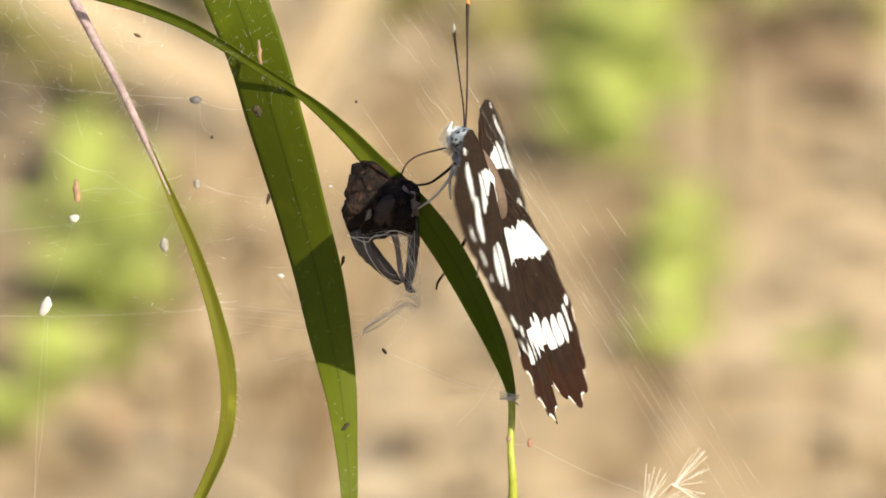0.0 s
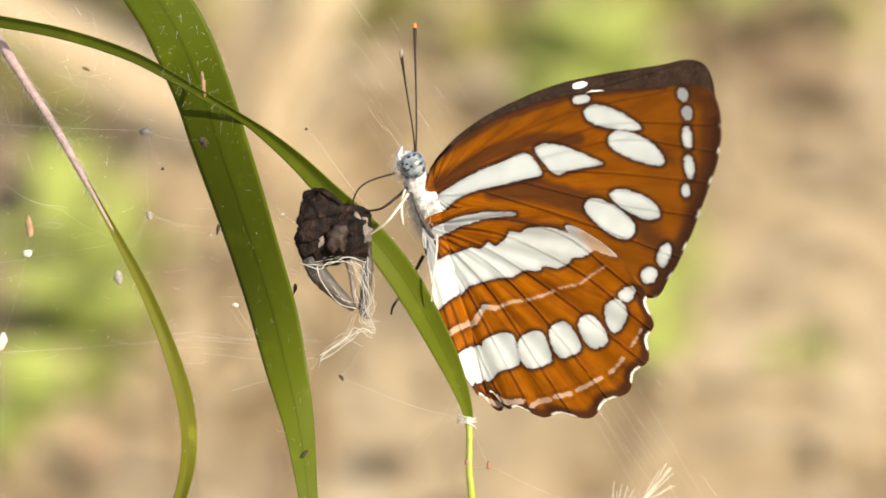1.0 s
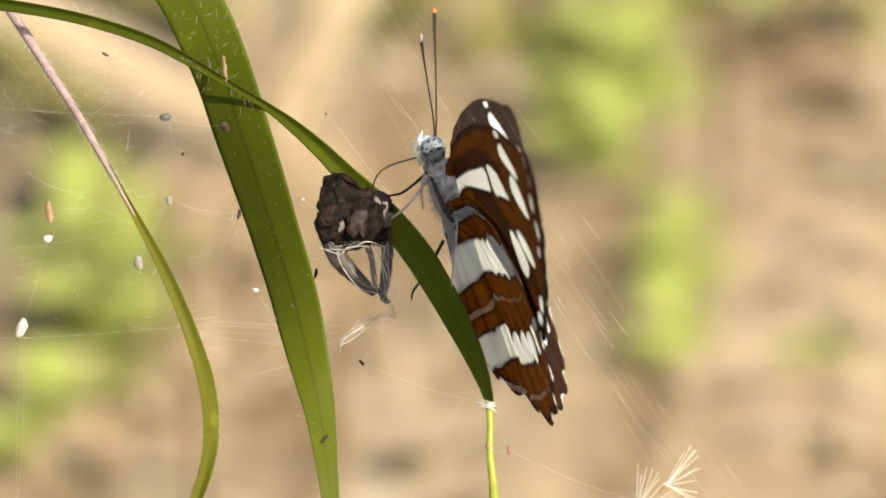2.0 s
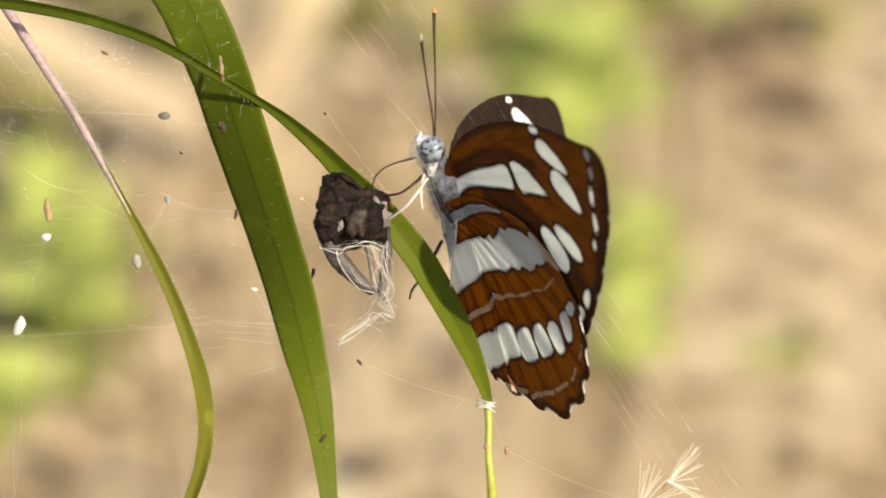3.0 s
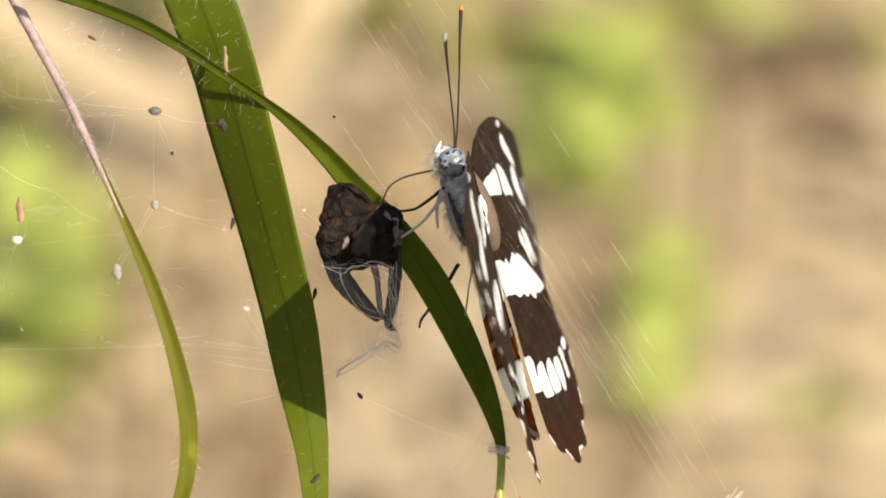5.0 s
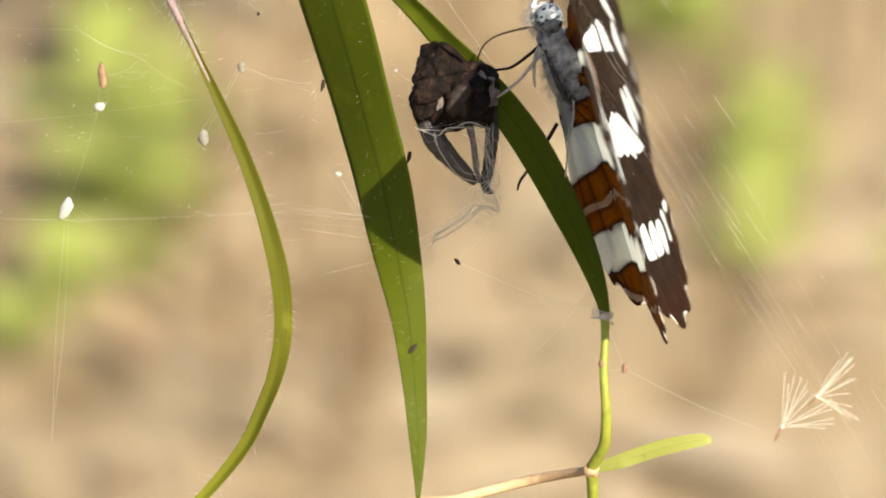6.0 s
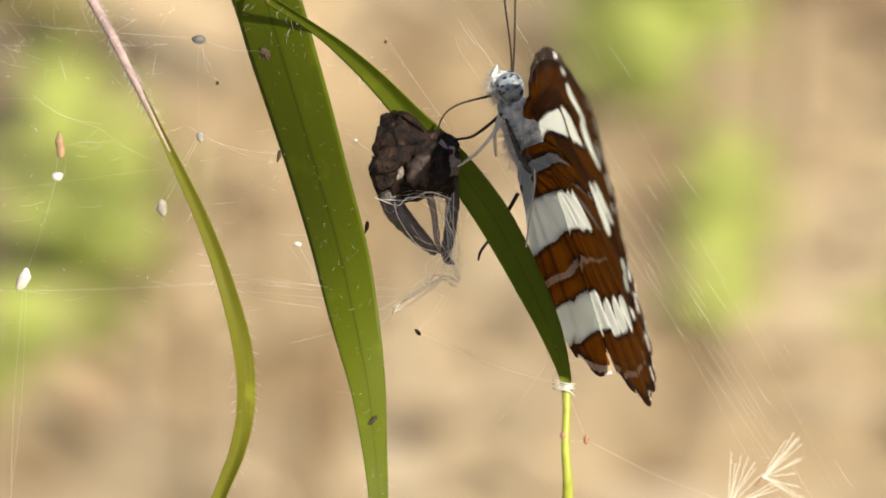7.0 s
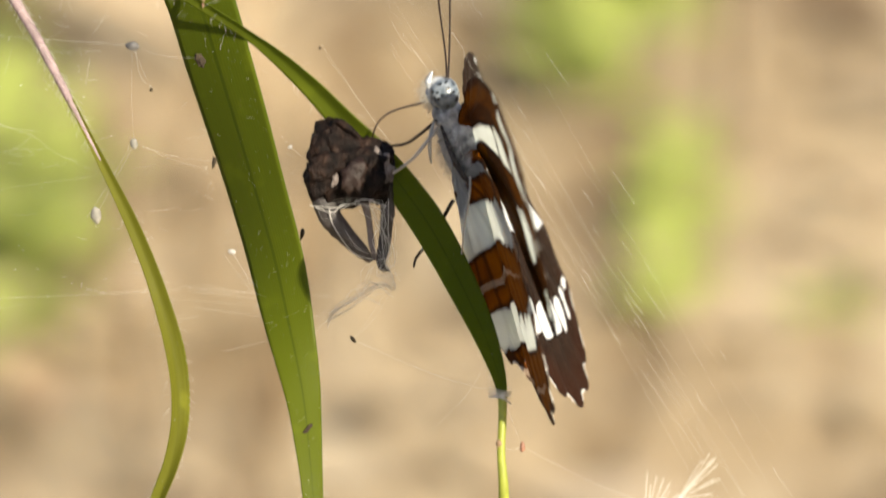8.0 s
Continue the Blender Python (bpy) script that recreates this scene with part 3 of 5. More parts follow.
def build_grass():
    rng = random.Random(5)
    # broad hanging leaf
    ob, base = stage_thing("broad_grass_leaf", "broad dark green grass leaf hanging with its tip down", "grass leaf", at=(-760, 3950, 0))
    visible = [(290, -200, -2, 100, 0), (375, -73, 0, 102, -4), (416, 0, 0, 108, -8), (453, 100, 0, 117, -28), (481, 200, 0, 128, -38), (510, 300, 0, 128, -42), (538, 400, 0.5, 119, -42),
               (565, 500, 2, 100, -32), (586, 600, 4, 76, -12), (605, 700, 6, 56, 12), (615, 800, 8, 40, 20), (620, 880, 9, 30, 20), (621, 950, 9.5, 14, 10), (620, 990, 10, 4, 0)]
    rows = [(-760, 3950, 0, 60, 20), (-800, 2600, -10, 80, 20), (-820, 1200, -12, 95, 20), (-760, 0, -12, 100, 20), (-520, -480, -10, 100, 18), (-150, -560, -7, 100, 15), (120, -400, -4, 100, 12)] + visible
    part("blade", ribbon_mesh("blade", rows_on_plan(rows, base), LEAF, 340, -0.06, across=15), ob)
    fuzz = []
    path = curve([(*(plan(x, y, d) - base), w * UNIT, a) for x, y, d, w, a in visible], 400)
    for i in range(150):
        k = rng.randrange(3, 396)
        f, roll = rng.uniform(-0.46, 0.46) * path[k, 3], radians(path[k, 4])
        fuzz.append((path[k, :3] + np.array((-0.96 * f * math.cos(roll), 0, f * math.sin(roll) + 0.0003)), (rng.uniform(-1, 1), rng.uniform(-1, 1), 0.5)))
    part("fuzz", mesh("fuzz", *hairs(fuzz, 0.0007, 0.000007, rng, 0.4), HAIR), ob, "scattered pale hairs and dust")
    part("bruise", mesh("bruise", *lump(plan(611, 755, 7.4) - base, (0.00020, 0.0005, 0.00008), (0, 0, -40), 0.7, 3000), CHAFF_DARK), ob, "dark bruise")
    part("spot", mesh("spot", *lump(plan(455, 195, 0.3) - base, (0.0004, 0.0006, 0.0003), (0, 0, 20), 0.9, 2500, seed=3), CHAFF_DARK), ob, "dark speck")
    part("chip", mesh("chip", *lump(plan(460, 95, 2.8) - base, (0.00022, 0.0014, 0.00016), (0, 0, 4), 0.4, 2500, seed=5), CHAFF), ob, "tan chaff chip")
    for x, y, a in ((476, 352, 30), (608, 462, -50)):
        me = mesh("thorn", *tube([plan(x, y - 8, 0) - base, plan(x - 1, y, 0.2) - base, plan(x - 4, y + 10, 0.3) - base], [0.00016, 0.00022, 0.00004], 6), CHAFF_DARK)
        part("thorn", me, ob)
    ciliate(visible, base, 90, 0.0009, rng, "edge_hairs", ob)
    broad = ob

    # arching leaf on a thin stem, joined to a pale leaf and a brown runner lower down
    ob, base = stage_thing("arching_grass_leaf", "arching green grass leaf that narrows to a thin stem", "grass leaf", at=(-560, 3950, 2))
    seen = [(-150, -52, 2, 30, -42), (20, -38, 2.4, 30, -42), (120, -22, 2.6, 28, -42), (220, 2, 2.8, 27, -42), (320, 38, 2.8, 26, -42), (390, 76, 2.8, 24, -42), (460, 120, 2.6, 20, -42), (523, 160, 2.4, 20, -42), (570, 195, 2.2, 28, -38),
            (620, 240, 2, 36, -34), (665, 288, 1.8, 41, -26), (710, 335, 1.5, 45, -15), (750, 385, 1.4, 50, 0), (790, 440, 1.6, 53, 0), (822, 495, 2.4, 51, 0), (850, 550, 4, 46, 0),
            (875, 605, 6, 38, 5), (892, 650, 7.5, 28, 5), (902, 685, 8.5, 19, 5), (905, 712, 9, 14, 5)]
    rows = [(-560, 3950, 2, 20, 20), (-620, 2600, -4, 30, 20), (-640, 1200, -4, 32, 20), (-560, 300, 0, 32, 15), (-380, 20, 2, 31, 12)] + seen
    part("blade", ribbon_mesh("blade", rows_on_plan(rows, base), LEAF_FRESH, 320, 0.30, across=11), ob)
    ciliate(seen, base, 160, 0.0009, rng, "edge_hairs", ob)
    stem = [(905, 700, 8.9, 7), (905, 740, 9.3, 6.5), (903, 790, 9.6, 6.5), (907, 850, 9.2, 8), (904, 900, 7.5, 9), (886, 936, 5.5, 9), (888, 970, 4, 9), (900, 1200, -5, 9), (960, 2000, -20, 9), (1000, 3700, -30, 9)]
    part("stem", mesh("stem", *tube([plan(x, y, d) - base for x, y, d, r in stem], [r * UNIT for *_, r in stem], 10, 90), STEM), ob, "thin yellow-green stem")
    part("node", mesh("node", *lump(plan(886, 938, 5.4) - base, (0.0008, 0.0007, 0.0007), rough=0.2, scale=2000), STEM_BROWN), ob, "pale brown node")
    side = [(886, 938, 5.4, 10, 0), (930, 925, 6, 22, 10), (990, 905, 6.4, 24, 10), (1050, 892, 6.6, 20, 10), (1068, 893, 6.6, 8, 10)]
    part("side_leaf", ribbon_mesh("side_leaf", rows_on_plan(side, base), LEAF_PALE, 40, 0.4), ob, "short pale green leaf")
    runner = [(886, 938, 5.4, 7), (800, 955, 0, 8), (684, 985, -1, 8), (500, 1040, -2, 8), (200, 1400, -4, 8), (100, 3900, -8, 8)]
    part("runner", mesh("runner", *tube([plan(x, y, d) - base for x, y, d, r in runner], [r * UNIT for *_, r in runner], 8, 60), STEM_BROWN), ob, "brownish runner")
    web = []
    for i in range(7):
        y = 699 + rng.uniform(-5, 8)
        web.append(tube([plan(884, y + rng.uniform(-6, 6), 9), plan(905, y + 2, 9.7), plan(918, y + rng.uniform(-2, 12), 9)], [0.00003, 0.00006, 0.00003], 5, 8))
    v, f = join(web)
    part("silk_wrap", mesh("silk_wrap", [tuple(Vector(p) - base) for p in v], f, SILK), ob, "white silk wrapped round the stem")

    # thin twisted leaf with a lilac stem
    ob, base = stage_thing("thin_grass_leaf", "thin twisted yellow-green grass leaf with lilac upper stem", "grass leaf", at=(405, 690, -3))
    top = [(-560, 3900, -10, 8), (-640, 2400, -14, 8), (-600, 900, -14, 8), (-480, -300, -10, 8), (-250, -560, -6, 8), (-60, -380, -4, 8), (70, -110, -3, 9), (130, 0, -3, 9), (167, 70, -3, 8.4), (205, 140, -3, 7.6), (240, 213, -3, 6.8), (275, 290, -3, 5), (300, 345, -3, 4)]
    part("stem", mesh("stem", *tube([plan(x, y, d) - base for x, y, d, r in top], [r * UNIT for *_, r in top], 10, 160), STEM_LILAC), ob, "lilac hairy stem")
    seen = [(258, 250, -2.8, 10, 0), (285, 310, -2.8, 12, 0), (312, 370, -2.8, 16, 0), (342, 440, -2.8, 21, 0), (367, 510, -2.8, 24, 0), (385, 575, -2.8, 27, 6), (398, 640, -2.8, 31, 16), (402, 700, -2.8, 31, 24), (399, 755, -2.8, 28, 14),
            (388, 805, -2.8, 25, -10), (370, 850, -2.8, 25, -25), (345, 900, -2.8, 23, -25), (305, 950, -2.8, 20, -20), (255, 1000, -2.8, 15, -10), (190, 1060, -2.8, 4, 0)]
    part("blade", ribbon_mesh("blade", rows_on_plan(seen, base), LEAF_YELLOW, 180, 0.45, across=11), ob)
    ciliate(seen, base, 140, 0.0011, rng, "edge_hairs", ob)
    spots = []
    line = curve([tuple(plan(x, y, d) - base) for x, y, d, r in top[6:12]], 200)
    for i in range(700):
        k = rng.randrange(2, 197)
        a = rng.uniform(0, 6.28)
        t = line[k + 2] - line[k - 2]
        s = np.array((math.cos(a), math.sin(a) * 0.4, math.sin(a)))
        spots.append((line[k] + s * 0.00045, s + 1.2 * t / np.linalg.norm(t)))
    part("stem_hairs", mesh("stem_hairs", *hairs(spots, 0.0009, 0.000016, rng, 0.35), HAIR), ob, "fine white hairs")
    return broad, ob


# ---- the withered insect husk ----
def build_husk():
    rng = random.Random(9)
    ob, base = stage_thing("withered_husk", "dark withered insect husk wrapped in white silk, hung by the leaf", "insect husk", at=(675, 400, 2.4))

    def at(x, y, d):
        return plan(x, y, d) - base

    u = UNIT
    # the shrivelled body: flat-faced, with a lobed head end and a slanting ridge on its back
    outline = [(622, 318), (626, 300), (640, 294), (655, 289), (672, 303), (692, 319), (716, 322), (735, 335), (742, 365), (740, 398), (732, 414), (702, 410), (674, 418), (646, 420), (626, 413), (616, 390), (610, 361), (621, 344)]
    loop = curve(outline + outline[:1], 97)[:-1]
    verts, faces, n, rings = [], [], len(loop), 18
    for face in (1, -1):
        for i in range(rings + 1):
            r = math.sin(0.5 * math.pi * i / rings)
            for x, y in loop:
                x, y = 676 + (x - 676) * r, 362 + (y - 362) * r
                deep = 2.5 * math.sqrt(max(0.0, 1 - r * r)) + 0.5 * noise.noise(Vector((x * 0.045, y * 0.045, face * 3.0))) * (1 - r ** 6)
                verts.append(tuple(at(x, y, 2.6 + face * deep)))
    for side in (0, 1):
        o = side * (rings + 1) * n
        for i in range(rings):
            for j in range(n):
                q = (o + i * n + j, o + i * n + (j + 1) % n, o + (i + 1) * n + (j + 1) % n, o + (i + 1) * n + j)
                faces.append(q[::-1] if side == 0 else q)
    body = verts, faces

    def crag(piece, depth=5.0):
        """Ridges and hollows of a shrivelled shell."""
        v, f = piece
        c = Vector(np.mean(np.array(v, float), axis=0))
        out = []
        for p in v:
            p = Vector(p)
            k = (1 - 2.6 * abs(noise.noise(p * 620 + Vector((3, 7, 1))))) * 1.3 + (1 - 2.2 * abs(noise.noise(p * 1500))) * 0.6
            out.append(tuple(p + (p - c).normalized() * (k * depth * u)))
        return out, f

    part("body", mesh("body", *crag(body, 5.0), HUSK), ob)
    # broken shell: a long ridge plate, a notched corner and overlapping flakes
    for x, y, d, wide, tall, a in ((640, 330, 4.2, 36, 60, -20), (664, 352, 5.0, 70, 34, 12), (668, 322, 3.6, 22, 62, 38), (700, 372, 4.8, 40, 52, -15), (690, 345, 4.2, 52, 30, -25), (632, 382, 4.6, 26, 56, 8), (726, 372, 3.8, 26, 66, -6)):
        v, f = lump(at(x, y, d), (wide * u * 0.5, tall * u * 0.5, 7 * u), (rng.uniform(-14, 14), rng.uniform(-18, 18), a), 0.8, 520, 26, 40, x * 0.1)
        v, f = crag((v, f), 4.0)
        part("plate", mesh("plate", v, f, HUSK if x != 726 else HUSK_PINK), ob)
    part("horn", mesh("horn", *tube([at(650, 300, 4.0), at(655, 291, 4.2), at(672, 300, 4.4), at(690, 316, 4.2)], [4 * u, 6 * u, 6 * u, 3 * u], 8, 20), HUSK), ob)
    for i in range(14):
        a, r = rng.uniform(0, 6.283), math.sqrt(rng.random())
        x, y = 674 + 56 * r * math.cos(a), 366 + 46 * r * math.sin(a)
        d = 2.4 + 2.9 * math.sqrt(max(0.05, 1 - r * r))
        k = rng.uniform(10, 26) * u
        m = Matrix.Translation(at(x, y, d)) @ pose(0, 0, 0, rng.uniform(-50, 50), rng.uniform(-60, 60), rng.uniform(0, 360))
        me = mesh("flake", *placed(leaf_piece(k, k * rng.uniform(0.3, 0.7), rng.uniform(-0.3, 0.4), rng, 4), m), HUSK if i % 5 else HUSK_GREY, smooth=False)
        part("flake", me, ob)
    for pts, mat_, name in (([(634, 408, 3.2, 17), (646, 436, 3.4, 18), (670, 464, 3.2, 15), (694, 488, 3.0, 11), (708, 503, 2.9, 4)], HUSK_GREY, "shard"),
                            ([(728, 385, 2.6, 13), (732, 430, 2.8, 11), (728, 470, 2.8, 9), (722, 505, 2.8, 7), (733, 518, 2.8, 4)], HUSK_GREY, "shard"),
                            ([(695, 405, 3.2, 7), (704, 440, 3.2, 5), (708, 475, 3.0, 5), (713, 500, 2.9, 3)], HUSK_PINK, "shard")):
        v, f = tube([at(*p[:3]) for p in pts], [p[3] * u for p in pts], 8, 24)
        v = [tuple(Vector(p) * (1 + 0.05 * noise.noise(Vector(p) * 2500))) for p in v]
        part(name, mesh(name, v, f, mat_), ob)
    part("pale_patch", mesh("pale_patch", *lump(at(652, 380, 5.2), (5 * u, 10 * u, 4 * u), (0, 0, -12), 0.9, 1800), HUSK_PINK), ob, "pale patch")
    part("pale_patch", mesh("pale_patch", *lump(at(714, 356, 4.0), (12 * u, 20 * u, 8 * u), (0, 0, 14), 1.0, 1300, seed=4), HUSK_PINK), ob, "pale patch")
    # raised red-brown lump; its dark colour paints the shade of a hollow
    part("hollow_patch", mesh("hollow_patch", *lump(at(684, 376, 5.5), (20 * u, 24 * u, 9 * u), (0, 0, -15), 0.5, 1200, 16, 22), HUSK_RED), ob, "raised dark reddish patch painted as a hollow")
    strands = []
    guides = ([(622, 412, 4.2), (640, 420, 4.8), (668, 414, 5.2), (700, 410, 5), (728, 418, 4.4)], [(700, 410, 4.6), (716, 440, 4.2), (725, 478, 3.8), (735, 515, 3.4), (741, 542, 3.2)],
              [(728, 415, 4.2), (735, 450, 4), (738, 490, 3.6), (722, 512, 3.4), (738, 540, 3.2)], [(741, 542, 3.2), (715, 540, 3), (690, 552, 2.8), (668, 570, 2.6), (640, 592, 2.4)],
              [(712, 503, 3.2), (700, 525, 3), (690, 552, 2.8), (716, 545, 3)], [(640, 425, 4.6), (660, 448, 4.4), (690, 478, 4), (712, 505, 3.4)])
    for g, count in zip(guides, (5, 9, 8, 8, 4, 3)):
        for i in range(count):
            j = [at(x + rng.gauss(0, 7), y + rng.gauss(0, 7), d + rng.gauss(0, 0.15)) for x, y, d in g]
            w = rng.choice((0.12, 0.18, 0.25, 0.35, 0.8)) * u
            strands.append(tube(j, [w * rng.uniform(0.5, 1.2) for _ in g], 4, 18))
    tagged(part("silk", mesh("silk", *join(strands), SILK), ob, "torn white silk strands"), kind="stuff")
    return ob


# ---- the butterfly ----
LEAN, NOD = 15.9, 6.1      # its axis leans in the stage's plane, and its head towards the viewpoint
AXIS = Matrix.Rotation(radians(LEAN), 4, "Z") @ Matrix.Rotation(radians(NOD), 4, "X")
HINGE = (845, 242)
SPREAD = 1.05           # the wings are seen a little from the side when closed
NEAR_SWEEP = 5.0         # degrees by which the near hindwing is held forward
HALF = 0.0012            # half the width of the thorax at the wing hinges, m


def wing_uv(x, y):
    """Wing drawing (wings closed, eye at 800, 325; plan units) to metres out from the hinge and headwards along it."""
    qx, qy = np.asarray(x, float) - 800, np.asarray(y, float) - 325
    c, s = math.cos(radians(LEAN)), math.sin(radians(LEAN))
    return (qx * c - qy * s - 29) * UNIT * SPREAD, (-qx * s - qy * c) / math.cos(radians(NOD)) * UNIT


def capsule(x, y, a, b, r):
    ax, ay, bx, by = *a, *b
    px, py, dx, dy = x - ax, y - ay, bx - ax, by - ay
    h = np.clip((px * dx + py * dy) / (dx * dx + dy * dy + 1e-9), 0, 1)
    return r - np.hypot(px - dx * h, py - dy * h)


def inside_polygon(x, y, pts):
    """Distance inside a polygon (negative outside)."""
    d = np.full(x.shape, 1e9)
    odd = np.zeros(x.shape, bool)
    for (ax, ay), (bx, by) in zip(pts, pts[1:] + pts[:1]):
        d = np.minimum(d, -capsule(x, y, (ax, ay), (bx, by), 0))
        cross = ((ay > y) != (by > y)) & (x < (bx - ax) * (y - ay) / (by - ay + 1e-12) + ax)
        odd ^= cross
    return np.where(odd, d, -d)


def polyline(x, y, pts, r):
    return np.max([capsule(x, y, a, b, r) for a, b in zip(pts, pts[1:])], axis=0)


FORE_OUTLINE = [(822, 352), (840, 322), (895, 277), (975, 241), (1080, 213), (1185, 203), (1290, 199), (1346, 195), (1379, 207), (1393, 237), (1393, 277), (1381, 326), (1357, 378), (1326, 437), (1294, 492), (1258, 542), (1224, 574),
                (1150, 540), (1040, 480), (920, 425), (830, 395)]
HIND_OUTLINE = [(816, 418), (850, 405), (905, 398), (985, 405), (1065, 422), (1125, 452), (1183, 500), (1222, 560), (1226, 620), (1206, 680), (1162, 732), (1090, 774), (1005, 772), (940, 756), (905, 728),
                (880, 690), (856, 640), (836, 575), (826, 505), (815, 455)]


def rounded(pts, times=2):
    """Cuts the corners of a polygon."""
    for _ in range(times):
        pts = [q for (ax, ay), (bx, by) in zip(pts, pts[1:] + pts[:1]) for q in ((ax * 0.75 + bx * 0.25, ay * 0.75 + by * 0.25), (ax * 0.25 + bx * 0.75, ay * 0.25 + by * 0.75))]
    return pts


def fore_pale(x, y, upper=False):
    cells = [[(810, 419), (829, 382), (877, 357), (921, 337), (969, 322), (1005, 307), (1021, 313), (1033, 331), (1043, 350), (1001, 356), (953, 365), (905, 373), (865, 389), (834, 422)],
             [(1029, 299), (1049, 292), (1081, 298), (1117, 312), (1159, 331), (1153, 335), (1113, 341), (1086, 344), (1065, 353), (1046, 331), (1031, 313)],
             [(1128, 235), (1153, 225), (1191, 236), (1227, 259), (1242, 275), (1211, 276), (1161, 268), (1133, 254)],
             [(1168, 289), (1185, 274), (1217, 278), (1256, 296), (1275, 321), (1275, 339), (1250, 339), (1201, 321), (1174, 305)],
             [(1112, 402), (1132, 390), (1163, 402), (1195, 427), (1209, 450), (1192, 470), (1164, 464), (1131, 438), (1113, 418)],
             [(1161, 384), (1185, 377), (1223, 387), (1254, 408), (1258, 430), (1231, 438), (1192, 418), (1169, 401)],
             [(1246, 519), (1238, 507), (1248, 485), (1264, 474), (1274, 482), (1266, 504), (1253, 520)],
             [(1209, 546), (1203, 531), (1216, 519), (1234, 519), (1240, 533), (1226, 549)]]
    marks = [inside_polygon(x, y, rounded(c)) for c in cells]
    marks += [capsule(x, y, (1118, 219), (1136, 217), 7.5)]
    for cx, cy, rx, ry in (() if upper else ((1325, 213, 10, 12), (1329, 246, 10, 13))) + ((1325, 290, 10, 20), (1322, 342, 10, 22), (1311, 384, 8, 12)):
        marks.append((1 - np.hypot((x - cx) / rx, (y - cy) / ry)) * min(rx, ry))
    return np.max(marks, axis=0)


def fore_dusk(x, y):
    """Brown areas of the forewing's underside, 0 to 1."""
    d = [polyline(x, y, [(945, 369), (1017, 374), (1081, 390), (1121, 409)], 34) / 26, polyline(x, y, [(841, 357), (937, 310), (1017, 288), (1113, 288)], 22) / 20, polyline(x, y, [(860, 300), (975, 243), (1110, 210), (1290, 198)], 13) / 12,
         polyline(x, y, [(1345, 200), (1376, 240), (1360, 340), (1300, 470), (1240, 560)], 34) / 34, polyline(x, y, [(1140, 250), (1230, 300), (1290, 330)], 26) / 45, polyline(x, y, [(1110, 395), (1215, 440), (1250, 480)], 42) / 50]
    return np.clip(np.max(d, axis=0), 0, 1)


def hind_dusk(x, y):
    return np.clip(np.max([polyline(x, y, [(980, 425), (1080, 436), (1190, 500), (1215, 580)], 12) / 22], axis=0), 0, 1)


def hind_pale(x, y, upper=False):
    band = inside_polygon(x, y, [(812, 578), (818, 528), (833, 494), (857, 483), (899, 471), (916, 475), (930, 461), (942, 471), (962, 459), (972, 444), (992, 447), (1008, 439), (1035, 437), (1061, 440), (1084, 448), (1108, 455), (1145, 468), (1155, 474), (1133, 479), (1111, 491), (1089, 493), (1077, 505), (1056, 512), (1029, 508), (1024, 515), (992, 514), (970, 526), (938, 527), (907, 534), (885, 540), (872, 554), (855, 564), (838, 580), (832, 606)])
    band = np.minimum(band, hind_vein(x, y) * 0.9 + 2.6)
    # a row of pale cells, each cut by the next vein
    cells = [[(861, 666), (880, 654), (898, 645), (902, 669), (902, 705), (889, 717), (873, 699)], [(900, 643), (920, 631), (944, 625), (962, 629), (965, 655), (969, 679), (953, 686), (928, 690), (912, 706), (901, 710)],
             [(969, 643), (983, 629), (1011, 622), (1021, 631), (1030, 676), (1016, 682), (989, 689), (974, 680)], [(1030, 621), (1044, 611), (1065, 607), (1084, 641), (1086, 657), (1070, 665), (1050, 672), (1036, 656)],
             [(1087, 606), (1108, 595), (1124, 606), (1141, 636), (1137, 648), (1109, 657), (1094, 638)], [(1139, 586), (1160, 568), (1175, 573), (1184, 592), (1177, 606), (1158, 629), (1143, 618)], [(1167, 561), (1187, 547), (1202, 548), (1197, 564), (1184, 573)]]
    marks = [band] + [inside_polygon(x, y, rounded(c, 1)) + 2.0 for c in cells]
    if upper:
        return np.max(marks, axis=0)
    fine = [[(846, 632), (867, 614), (892, 604), (902, 590)], [(902, 590), (912, 577), (932, 580)], [(939, 579), (961, 570), (984, 568)], [(992, 567), (1020, 561), (1046, 552)], [(1056, 547), (1090, 541)], [(1098, 539), (1121, 525), (1150, 509)]]
    marks += [polyline(x, y, ln, r) for ln, r in zip(fine, (5.0, 4.6, 3.0, 2.6, 2.2, 2.2))]
    crescents = [[(918, 740), (938, 749), (968, 747)], [(984, 756), (997, 749), (1021, 745)], [(1031, 740), (1058, 736)], [(1071, 730), (1092, 722), (1121, 708)], [(1137, 700), (1154, 687), (1169, 672)], [(1183, 655), (1195, 639), (1207, 622)]]
    marks += [polyline(x, y, ln, r) for ln, r in zip(crescents, (4.6, 4.6, 4.2, 3.6, 3.0, 2.6))]
    marks += [polyline(x, y, [(812, 462), (840, 440), (880, 424), (930, 414), (985, 413)], 9 - np.clip((x - 860) / 22, 0, 7.5)), polyline(x, y, [(815, 440), (830, 470), (832, 520)], 8),
              inside_polygon(x, y, rounded([(1076, 434), (1097, 435), (1136, 453), (1165, 479), (1181, 496), (1153, 490), (1118, 475), (1091, 458)])) - 1.0]
    return np.max(marks, axis=0)


